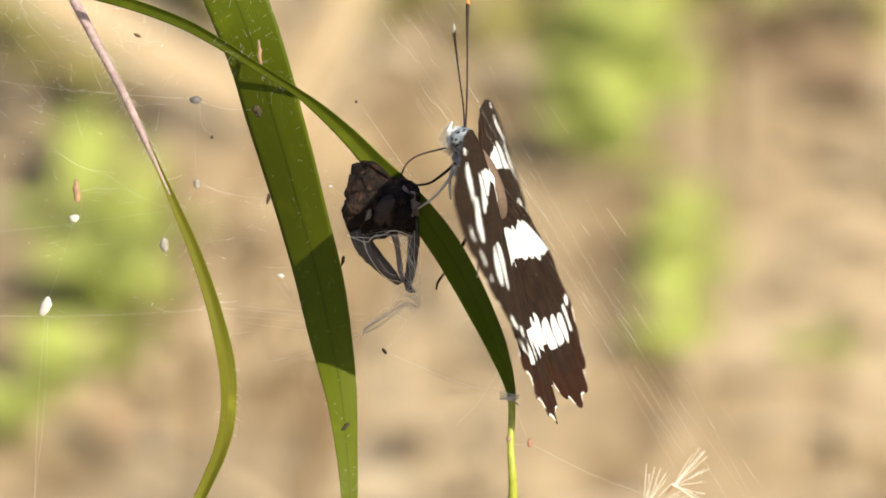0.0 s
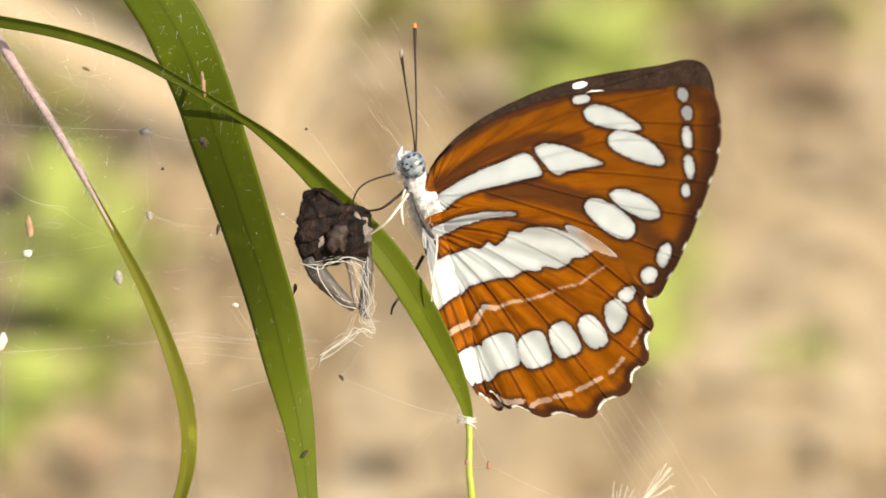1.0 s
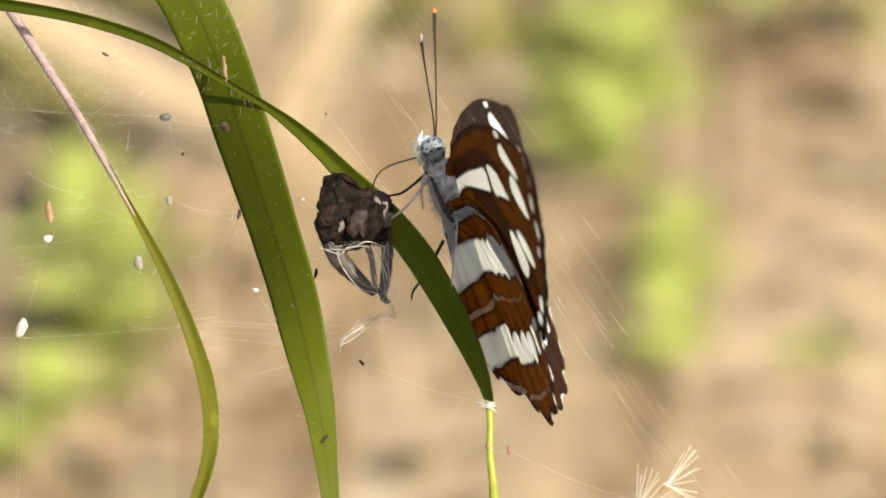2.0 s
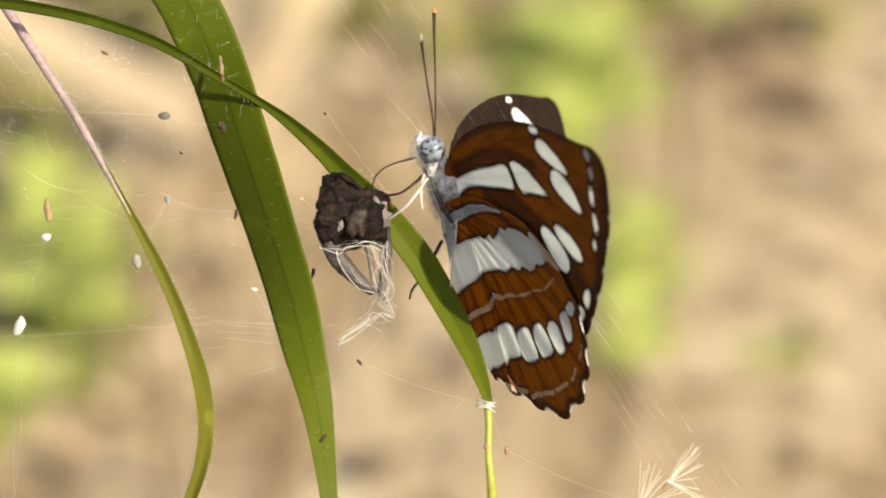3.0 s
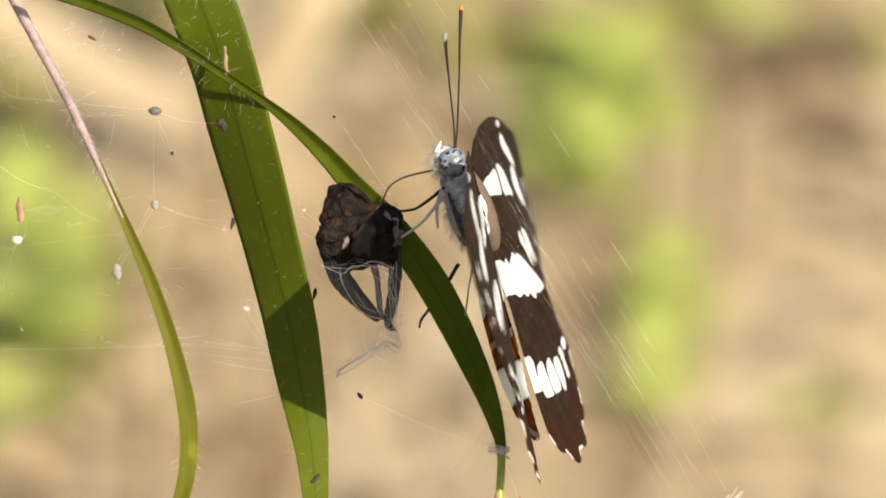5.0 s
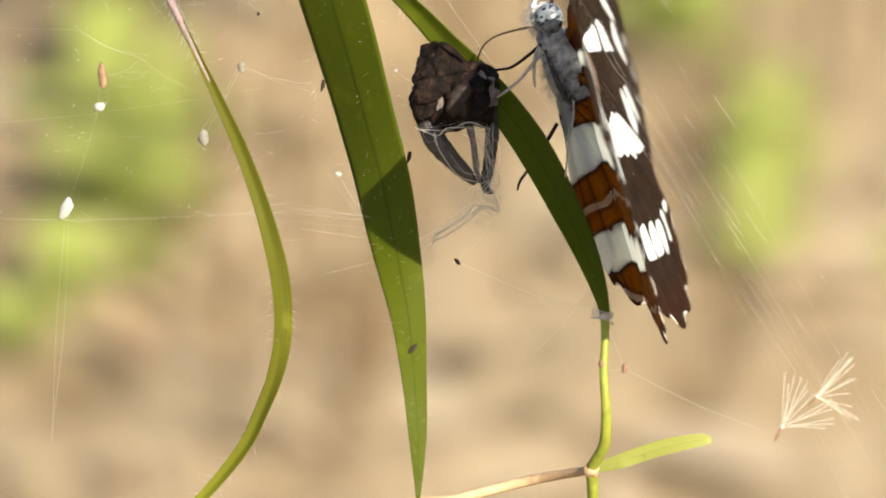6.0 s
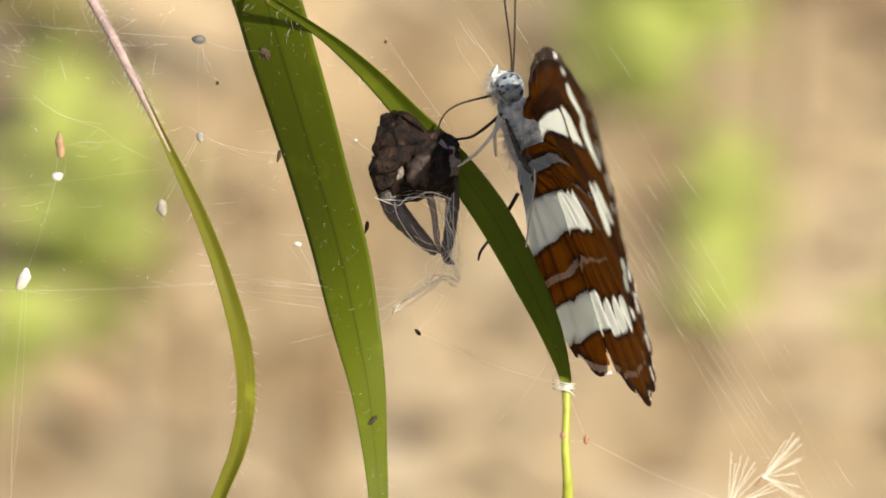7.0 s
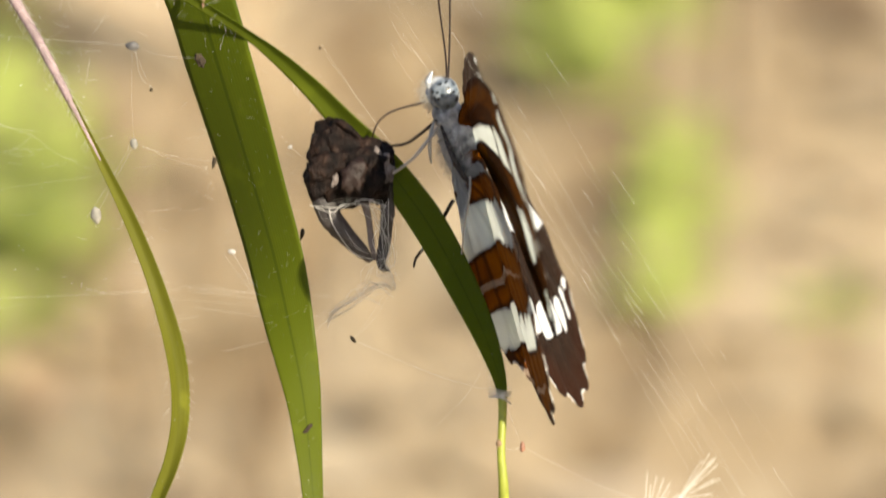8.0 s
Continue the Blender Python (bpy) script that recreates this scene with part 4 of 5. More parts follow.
def hind_soft(x, y):
    """Where the white scales lie thinly over brown."""
    fine = polyline(x, y, [(840, 640), (880, 606), (930, 580), (960, 571), (1020, 561), (1060, 546), (1110, 532), (1160, 506)], 12)
    edge = polyline(x, y, [(918, 745), (985, 752), (1060, 736), (1121, 708), (1169, 672), (1207, 622)], 12)
    cell = inside_polygon(x, y, [(1085, 430), (1150, 445), (1190, 505), (1120, 492)])
    return np.clip(np.maximum(np.maximum(fine / 6, edge / 6), cell / 14), 0, 1)


FORE_VEINS = [[(822, 370), (960, 290), (1110, 238), (1330, 200)], [(1035, 300), (1180, 262), (1375, 268)], [(1035, 320), (1200, 290), (1372, 315)], [(1035, 340), (1180, 350), (1352, 370)], [(1000, 360), (1150, 400), (1325, 430)],
              [(930, 375), (1120, 440), (1290, 505)], [(825, 385), (1000, 440), (1225, 570)], [(822, 370), (930, 330), (1035, 300)], [(825, 380), (930, 372), (1040, 350)]]
HIND_VEINS = [[(820, 425), (950, 420), (1080, 455), (1210, 560)], [(820, 428), (960, 450), (1100, 520), (1225, 622)], [(820, 432), (940, 480), (1080, 580), (1205, 680)], [(820, 436), (930, 500), (1030, 610), (1135, 750)],
              [(820, 440), (905, 520), (975, 630), (1060, 775)], [(820, 444), (880, 540), (930, 650), (985, 770)], [(820, 448), (860, 560), (905, 690), (935, 755)], [(818, 450), (846, 560), (872, 660)]]


def hind_vein(x, y):
    """Distance to the nearest vein of the hindwing, plan units."""
    return np.min([-polyline(x, y, [tuple(p) for p in curve(ln, 14)], 0) for ln in HIND_VEINS], axis=0)


def wing_mesh(name, hind, side, fold_only=0):
    """A wing as a thin shell. side +1: its underside faces the viewpoint when the wings are closed."""
    outline = HIND_OUTLINE if hind else FORE_OUTLINE
    root = np.array((818, 428) if hind else (824, 374), float)
    around, rays = (300, 96)
    loop = curve(outline + [outline[0]], around)
    t = np.linspace(0, 1, around)
    notch = np.zeros(around)
    if hind:
        margin = np.clip((t - 0.33) / 0.03, 0, 1) * np.clip((0.735 - t) / 0.03, 0, 1)
        wave = np.cos((t - 0.34) / (0.735 - 0.34) * 2 * np.pi * 7.5)
        loop += (loop - root) / np.linalg.norm(loop - root, axis=1)[:, None] * (wave * 7 * margin)[:, None]
        notch = margin * (0.5 - 0.5 * wave)
    else:
        margin = np.clip((t - 0.44) / 0.03, 0, 1) * np.clip((0.78 - t) / 0.03, 0, 1)
        wave = np.cos((t - 0.44) / 0.34 * 2 * np.pi * 7)
        loop += (loop - root) / np.linalg.norm(loop - root, axis=1)[:, None] * (wave * 0.3 * margin)[:, None]
        notch = margin * (0.5 - 0.5 * wave) * 0.5
    rho = np.linspace(0, 1, rays) ** 0.8
    xy = root + (loop - root)[None] * rho[:, None, None]
    x, y = xy[..., 0].ravel(), xy[..., 1].ravel()
    u, v = wing_uv(x, y)
    if hind and side > 0 and not fold_only:
        c, sn = math.cos(radians(NEAR_SWEEP)), math.sin(radians(NEAR_SWEEP))
        u, v = u * c - v * sn, u * sn + v * c
    reach = np.linalg.norm(loop - root, axis=1)
    rim = ((1 - rho[:, None]) * reach[None] * 0.93).ravel() / 16.5
    outer = np.broadcast_to(np.clip(margin * 1.5, 0, 1)[None], (rays, around)).ravel()
    rim = np.where(outer > 0.3, rim, 6.0) if hind else np.where(outer > 0.3, rim, rim * 1.3 + 0.5)
    pale, pale_upper = ((hind_pale if hind else fore_pale)(x, y, up) / 16.5 for up in (False, True))
    vein = np.min([-polyline(x, y, [tuple(p) for p in curve(ln, 14)], 0) for ln in (HIND_VEINS if hind else FORE_VEINS)], axis=0) / 16.5
    # relief: hollow upper side, pleats between the veins
    full = 0.033
    h = np.clip(u / full, -0.2, 1.1)
    belly = -0.0006 * 4 * (h - h * h) * np.clip(h / 0.1, 0, 1)
    ang = np.arctan2(y - root[1], x - root[0])
    pleat = 0.00016 * np.sin(ang * (34 if hind else 30)) * np.repeat(rho, around) * np.clip((1.2 - np.repeat(rho, around)) * 3, 0, 1)
    z = side * (belly + pleat * (1.0 if hind else 0.6) + (0.0004 if hind else 0.0))
    gap = 0.00003
    n = len(x)
    under = np.stack([u, v, z + side * gap], 1)
    upper = np.stack([u, v, z - side * gap], 1)
    verts = np.vstack([under, upper])
    i, j = np.meshgrid(np.arange(rays - 1), np.arange(around - 1), indexing="ij")
    a = (i * around + j).ravel()
    quad = np.stack([a, a + 1, a + around + 1, a + around], 1)
    o = (rays - 1) * around + np.arange(around - 1)
    rimq = np.stack([o, o + 1, o + 1 + n, o + n], 1)
    probe = np.cross(under[quad[5000, 1]] - under[quad[5000, 0]], under[quad[5000, 3]] - under[quad[5000, 0]])
    q1, q2 = quad, quad[:, ::-1] + n
    if probe[2] * side < 0:
        q1, q2 = quad[:, ::-1], quad + n
    faces = np.vstack([q1, q2, rimq])
    slots = np.concatenate([np.zeros(len(q1), int), np.ones(len(q2), int), np.ones(len(rimq), int)])
    # the inner fold that hugs the body lies inside the hinge line and stays at rest
    across = verts[faces].mean(axis=1)[:, 0]
    keep = across < 0.0003 if fold_only else across > -0.0004
    faces, slots = faces[keep], slots[keep]
    me = mesh(name, verts, faces, [UNDER, UPPER], slots)
    base_fade = np.repeat(rho, around)
    for key, values in (("pale", pale), ("vein", vein), ("rim", rim), ("base", base_fade), ("hind", np.full(n, float(hind))), ("ang", ang), ("dusk", (hind_dusk if hind else fore_dusk)(x, y)), ("soft", hind_soft(x, y) if hind else np.zeros(n)), ("notch", np.broadcast_to(notch[None], (rays, around)).ravel())):
        other = pale_upper if key == "pale" else values
        me.attributes.new(key, "FLOAT", "POINT").data.foreach_set("value", np.concatenate([values, other]).astype(np.float32))
    return me


def build_butterfly():
    rng = random.Random(3)
    root = plan(*HINGE, 1.5)
    ob = thing("butterfly", STAGE @ Matrix.Translation(root) @ AXIS, "orange-brown and white banded butterfly clinging head up to the leaf", "butterfly")
    turn_back = AXIS.inverted()

    def at(x, y, d):
        """From the plan (eye at 817, 250) to the butterfly's own space; d mm towards the viewpoint."""
        return turn_back @ (plan(x, y, d + 1.5) - root)

    u = UNIT
    # body along local -y
    thorax = join([lump((-22 * u, -82 * u, 0), (34 * u, 66 * u, 27 * u), (0, 0, 4), 0.10, 900, 20, 26, 2.0), lump((-30 * u, -30 * u, 0), (24 * u, 26 * u, 26 * u), rough=0.1, scale=900)])
    back_side = lump((0, -88 * u, 0), (20 * u, 66 * u, 16 * u), (0, 0, 4), 0.08, 900, 20, 26, 4.0)
    th = part("thorax", mesh("thorax", *thorax, FUR_THORAX), ob, "grey-white furry thorax")
    part("back", mesh("back", *back_side, FUR_BROWN), th, "brown furry back")
    stripe = mesh("stripe", *tube([(-46 * u, -42 * u, 0.00145), (-42 * u, -85 * u, 0.0019), (-34 * u, -125 * u, 0.0017), (-22 * u, -146 * u, 0.0010)], [2 * u, 4.5 * u, 4.5 * u, 2 * u], 8, 16), FUR_DARK)
    part("stripe", stripe, th, "dark stripe")
    part("abdomen", mesh("abdomen", *tube([(-18 * u, -120 * u, 0), (-22 * u, -200 * u, 0), (-22 * u, -280 * u, 0), (-20 * u, -350 * u, 0), (-18 * u, -390 * u, 0)], [14 * u, 13 * u, 12 * u, 9 * u, 3 * u], 16, 40), FUR_BROWN), ob, "brown abdomen")
    hd = part("head", mesh("head", *lump((-34 * u, 4 * u, 0), (22 * u, 23 * u, 22 * u), rough=0.08, scale=1200), FUR_BLUE), ob, "blue-white furry head")
    for s in (1, -1):
        part("eye", mesh("eye", *lump((-27 * u, 1 * u, s * 17 * u), (22 * u, 24 * u, 19 * u), rings=20, sectors=28), EYE), hd, "blue-grey spotted compound eye")
        part("palp", mesh("palp", *tube([(-44 * u, 10 * u, s * 7 * u), (-46 * u, 24 * u, s * 7 * u), (-36 * u, 38 * u, s * 6 * u)], [5.5 * u, 5 * u, 1.2 * u], 8, 12), FUR_BLUE), hd, "white palp")
    for pts, tip, label in (([(822, 226, 0.6), (820, 190, 0.9), (812, 130, 1.4), (806, 80, 2.0), (803, 52, 2.4)], CHAFF_GREY, "short-looking antenna with pale club"),
                            ([(824, 226, -0.6), (826, 180, -1.0), (827, 110, -1.6), (827, 50, -2.2), (828, 6, -2.6)], HORN_ORANGE, "antenna with orange club tip")):
        rod = mesh("antenna", *tube([at(*p) for p in pts], [1.7 * u, 1.6 * u, 1.6 * u, 2.4 * u, 3.6 * u], 8, 40), HORN_DARK)
        a = part("antenna", rod, ob, label)
        x, y, d = pts[-1]
        part("club_tip", mesh("club_tip", *lump(at(x, y, d), (3.6 * u, 9 * u, 3.6 * u), (0, 0, -LEAN), rings=10, sectors=10), tip), a)
    legs = (([(803, 292, 2.2), (797, 312, 3.0), (796, 336, 3.1), (798, 354, 2.6)], [2.2, 2.8, 2.8, 1.6], HORN_PALE, "folded pale foreleg"),
            ([(790, 262, 0.6), (745, 274, 1.6), (722, 288, 2.0), (712, 306, 1.6), (708, 326, 1.0)], [2.0, 1.7, 1.5, 1.4, 1.2], HORN_DARK, "dark slender leg"),
            ([(806, 290, 1.6), (785, 308, 2.4), (762, 324, 2.6), (742, 328, 2.0), (728, 330, 1.4)], [2.9, 2.7, 2.3, 2.0, 1.6], HORN_DARK, "dark slender leg"),
            ([(808, 300, 2.6), (792, 322, 3.6), (772, 346, 3.8), (752, 362, 3.0), (736, 372, 2.2)], [3.0, 2.8, 2.5, 2.2, 1.6], HORN_PALE, "pale scaled leg"),
            ([(832, 410, -1), (815, 440, -1.6), (792, 476, -2.2), (776, 498, -2), (772, 512, -1.5)], [3.2, 3.0, 2.6, 2.2, 1.6], HORN_DARK, "dark hind leg"),
            ([(857, 374, 2.6), (856, 400, 3.0), (849, 445, 3.2), (844, 492, 2.6)], [2.2, 2.0, 1.7, 1.2], HORN_PALE, "pale hind leg"))
    for pts, rad, m, label in legs:
        part("leg", mesh("leg", *tube([at(*p) for p in pts], [r * u for r in rad], 7, 36), m), ob, label)
    spots = []
    for i in range(2400):
        a, b = rng.uniform(0, 6.283), rng.uniform(-1, 1)
        d = Vector((math.cos(a) * math.sqrt(1 - b * b), b, math.sin(a) * math.sqrt(1 - b * b)))
        if i % 3:
            c, r = Vector((-22 * u, -82 * u, 0)), Vector((34 * u, 64 * u, 32 * u))
            if d.x > -0.1:
                continue
        else:
            c, r = Vector((-36 * u, 4 * u, 0)), Vector((22 * u, 23 * u, 24 * u))
            if d.x > 0.1 or (abs(d.z) > 0.6 and d.x > -0.55):
                continue
        spots.append((c + Vector((d.x * r.x, d.y * r.y, d.z * r.z)), d + Vector((-0.3, -0.5, 0))))
    part("fur", mesh("fur", *hairs(spots, 0.0010, 0.000017, rng, 0.4), HAIR), ob, "fine pale fur")
    wings = {}
    for key, hind, side in (("near_fore", 0, 1), ("near_hind", 1, 1), ("far_fore", 0, -1), ("far_hind", 1, -1)):
        name = "hindwing" if hind else "forewing"
        wings[key] = part(name, wing_mesh(name, hind, side), ob, "wing with white bands, orange below and dark brown above")
        if side > 0:
            fold = part("wing_fold", wing_mesh("wing_fold", hind, side, 1), ob, "inner fold of the wing along the body")
            wings[key + "_fold"] = fold
    cam.data.dof.focus_object = ob
    return wings


# ---- silk, chaff and seeds in the web ----
def build_webs():
    rng = random.Random(21)

    def strand(a, b, sag, w, steps=10):
        a, b = plan(*a), plan(*b)
        m = (a + b) / 2 + Vector((rng.uniform(-sag, sag), -abs(sag), rng.uniform(-sag, sag)))
        return tube([a, m, b], [w * UNIT] * 3, 3, steps)

    # slanting bundle behind the butterfly
    out = []
    for i in range(13):
        o = rng.gauss(0, 1)
        x0, y0 = 560 + 60 * o + rng.uniform(-40, 40), -260 + rng.uniform(-60, 60)
        x1, y1 = 1290 + 45 * o + rng.uniform(-50, 50), 880 + rng.uniform(-120, 200)
        out.append(strand((x0, y0, -6 + rng.uniform(-3, 3)), (x1, y1, -8 + rng.uniform(-4, 4)), 0.0006, rng.uniform(0.03, 0.085)))
    # glints of light along the bundle, modelled as short thicker strands
    for i in range(70):
        s, o = rng.random(), rng.gauss(0, 1)
        x, y = 560 + 730 * s + 75 * o, -260 + 1140 * s
        k = rng.uniform(15, 70)
        out.append(strand((x, y, -7), (x + k * 0.55, y + k * 0.8, -7), 0.0001, rng.uniform(0.06, 0.24), 4))
    thing("spider_web", STAGE, "slanting bundle of fine spider silk, glints modelled as short thicker strands", "spider web", "spider webs", "stuff", mesh("spider_web", *join(out), SILK))
    # tangle at the side, round the thin leaf
    out = []
    for a, b in (((-160, 250, -2), (95, 268, -2)), ((95, 268, -2), (195, 312, -2)), ((195, 312, -2), (300, 370, -3)), ((195, 312, -2), (262, 352, -2)), ((-150, 420, -3), (300, 372, -3)), ((-160, 560, -3), (420, 545, -3)),
                 ((420, 540, 1.5), (620, 545, 1.5)), ((430, 548, 1.5), (650, 556, 1.6)), ((420, 560, 1.5), (668, 566, 1.8)), ((440, 572, 1.5), (640, 586, 2)), ((660, 580, 2.2), (480, 640, 1.5)), ((640, 592, 2.4), (560, 650, 1)),
                 ((560, 712, 1), (640, 706, 1)), ((-150, 120, -3), (345, 177, -3)), ((345, 177, -3), (455, 195, 0.2)), ((345, 177, -3), (348, 326, -3)), ((348, 326, -3), (290, 434, -3)), ((135, 340, -2), (131, 386, -2)),
                 ((131, 386, -2), (80, 543, -2)), ((80, 543, -2), (60, 900, -3)), ((135, 340, -2), (195, 312, -2)), ((348, 326, -3), (480, 352, 0)), ((497, 488, 1.4), (560, 560, 1.2)), ((630, 180, -3), (740, 330, 1)), ((680, 622, -3), (740, 542, 3)),
                 ((680, 622, -3), (905, 705, 9.3)), ((905, 705, 9.3), (937, 785, -2)), ((937, 785, -2), (1150, 880, -6)), ((900, 775, 9.6), (937, 785, -2)), ((890, 640, 7.5), (800, 760, -3)), ((374, 243, -3), (345, 177, -3)), ((640, 350, 3), (585, 330, 0))):
        out.append(strand(a, b, 0.0004, rng.uniform(0.06, 0.17)))
        if rng.random() < 0.6:
            out.append(strand((a[0] + rng.gauss(0, 8), a[1] + rng.gauss(0, 8), a[2]), (b[0] + rng.gauss(0, 8), b[1] + rng.gauss(0, 8), b[2]), 0.0006, rng.uniform(0.08, 0.16)))
    for i in range(45):
        x, y = rng.uniform(360, 490), rng.uniform(-40, 170)
        a, k = rng.gauss(2.2, 0.7), rng.uniform(4, 20)
        out.append(strand((x, y, 5.4), (x + k * math.cos(a), y + k * math.sin(a), 5.4), 0.00003, rng.uniform(0.08, 0.16), 4))
    for i in range(90):
        x, y = rng.uniform(-100, 330), rng.uniform(-40, 560)
        a, k = rng.uniform(0, 3.14), rng.uniform(2, 6)
        out.append(strand((x, y, -4), (x + k * math.cos(a), y + k * math.sin(a), -4), 0.00002, rng.uniform(0.2, 0.5), 4))
    for i in range(240):
        x, y = rng.uniform(-120, 300), rng.uniform(-60, 230)
        a, k = rng.gauss(0.5, 0.7), rng.uniform(8, 44)
        out.append(strand((x, y, -4 + rng.uniform(-1, 1)), (x + k * math.cos(a), y + k * math.sin(a), -4 + rng.uniform(-1, 1)), 0.00006, rng.uniform(0.06, 0.18), 5))
    for i in range(60):
        x, y = rng.uniform(-80, 480), rng.uniform(300, 620)
        k = rng.uniform(10, 50)
        out.append(strand((x, y, -3), (x + k, y + rng.uniform(-8, 8), -3), 0.0001, rng.uniform(0.06, 0.2), 4))
    thing("spider_web", STAGE, "loose tangle of fine spider silk hung between leaves", "spider web", "spider webs", "stuff", mesh("spider_web", *join(out), SILK))


def build_chaff():
    bits = ((345, 177, -3, 11, 7, 0, CHAFF_SLATE, "slate-grey oval seed husk hung in spider silk"), (348, 326, -3, 6, 9, 0, CHAFF_GREY, "small grey seed husk hung in spider silk"),
            (135, 340, -2, 7, 19, 8, CHAFF, "tan elongated seed husk hung in spider silk"), (131, 386, -2, 9, 7, 0, CHAFF_WHITE, "white seed husk hung in spider silk"),
            (80, 543, -2, 9, 18, -25, CHAFF_WHITE, "white flake hung in spider silk"), (290, 434, -3, 9, 12, 0, CHAFF_GREY, "grey husk hung in spider silk"),
            (680, 622, -3, 3, 6, 40, CHAFF_DARK, "tiny dark chaff bit hung in spider silk"), (497, 488, 1.4, 6, 4, 0, CHAFF_WHITE, "tiny white fluff on the web"), (374, 243, -3, 2.5, 3, 0, CHAFF_DARK, "tiny dark chaff bit hung in spider silk"),
            (937, 785, -2, 4, 8, 0, CHAFF_RED, "tiny reddish chaff bit hung in spider silk"), (900, 775, 9.8, 5, 6, 0, CHAFF, "tiny tan chaff bit on the stem"), (640, 352, 3.4, 3, 3, 0, CHAFF_WHITE, "tiny white fluff on the web"),
            (585, 330, 0, 4, 3, 20, CHAFF_WHITE, "tiny white fluff on the web"), (630, 180, -3, 2.5, 2.5, 0, CHAFF_DARK, "tiny dark chaff bit hung in spider silk"), (242, 62, -3.5, 3, 8, 60, CHAFF, "tiny tan chaff bit hung in spider silk"))
    for k, (x, y, d, rx, ry, a, m, label) in enumerate(bits):
        me = mesh("chaff", *lump((0, 0, 0), (rx * UNIT, ry * UNIT, min(rx, ry) * UNIT * 0.7), (0, 0, a), 0.28, 1500, 12, 14, k * 3.1), m)
        thing("chaff", STAGE @ Matrix.Translation(plan(x, y, d)), label, "chaff", "chaff in the web", me=me)
    rng = random.Random(8)
    seeds = []
    # bristles: angle and length of each, as the tuft stands open
    for x, y, tail, fan in ((1174, 867, (-12, -22), ((88, 82), (84, 72), (76, 84), (70, 80), (62, 84), (56, 76), (47, 74), (30, 86), (24, 82), (18, 84), (10, 80), (4, 78), (0, 66))),
                            (1228, 820, (-14, -14), ((46, 82), (48, 84), (50, 78), (43, 80), (57, 80), (60, 70), (30, 60), (24, 70), (8, 52), (-16, 60), (-26, 72), (-29, 74), (-32, 66)))):
        ob = thing("pappus_seed", STAGE @ Matrix.Translation(plan(x, y, -14)), "small tan seed with a fan of white bristles caught in silk", "seed", "seeds in the web")
        u = UNIT
        part("seed", mesh("seed", *tube([(0, 0, 0), (tail[0] * 0.5 * u, tail[1] * 0.5 * u, 0), (tail[0] * u, tail[1] * u, 0)], [2 * u, 3.2 * u, 1.5 * u], 8, 12), CHAFF), ob, "tan seed")
        part("tuft_base", mesh("tuft_base", *lump((0, 0, 0), (3.4 * u, 3.4 * u, 3 * u), rough=0.3, scale=3000, rings=8, sectors=10), PAPPUS), ob, "white tuft base")
        for degrees, length in fan:
            a = radians(degrees + rng.uniform(-2, 2))
            k = length * rng.uniform(0.92, 1.05) * u
            end = Vector((math.cos(a) * k, math.sin(a) * k, rng.uniform(-0.3, 0.3) * k))
            bow = Vector((-math.sin(a), math.cos(a), 0)) * rng.uniform(-2, 2) * u
            part("bristle", mesh("bristle", *tube([(0, 0, 0), end * 0.5 + bow, end], [0.5 * u, 0.42 * u, 0.35 * u], 4, 6), PAPPUS), ob)
        seeds.append(ob)
    return seeds


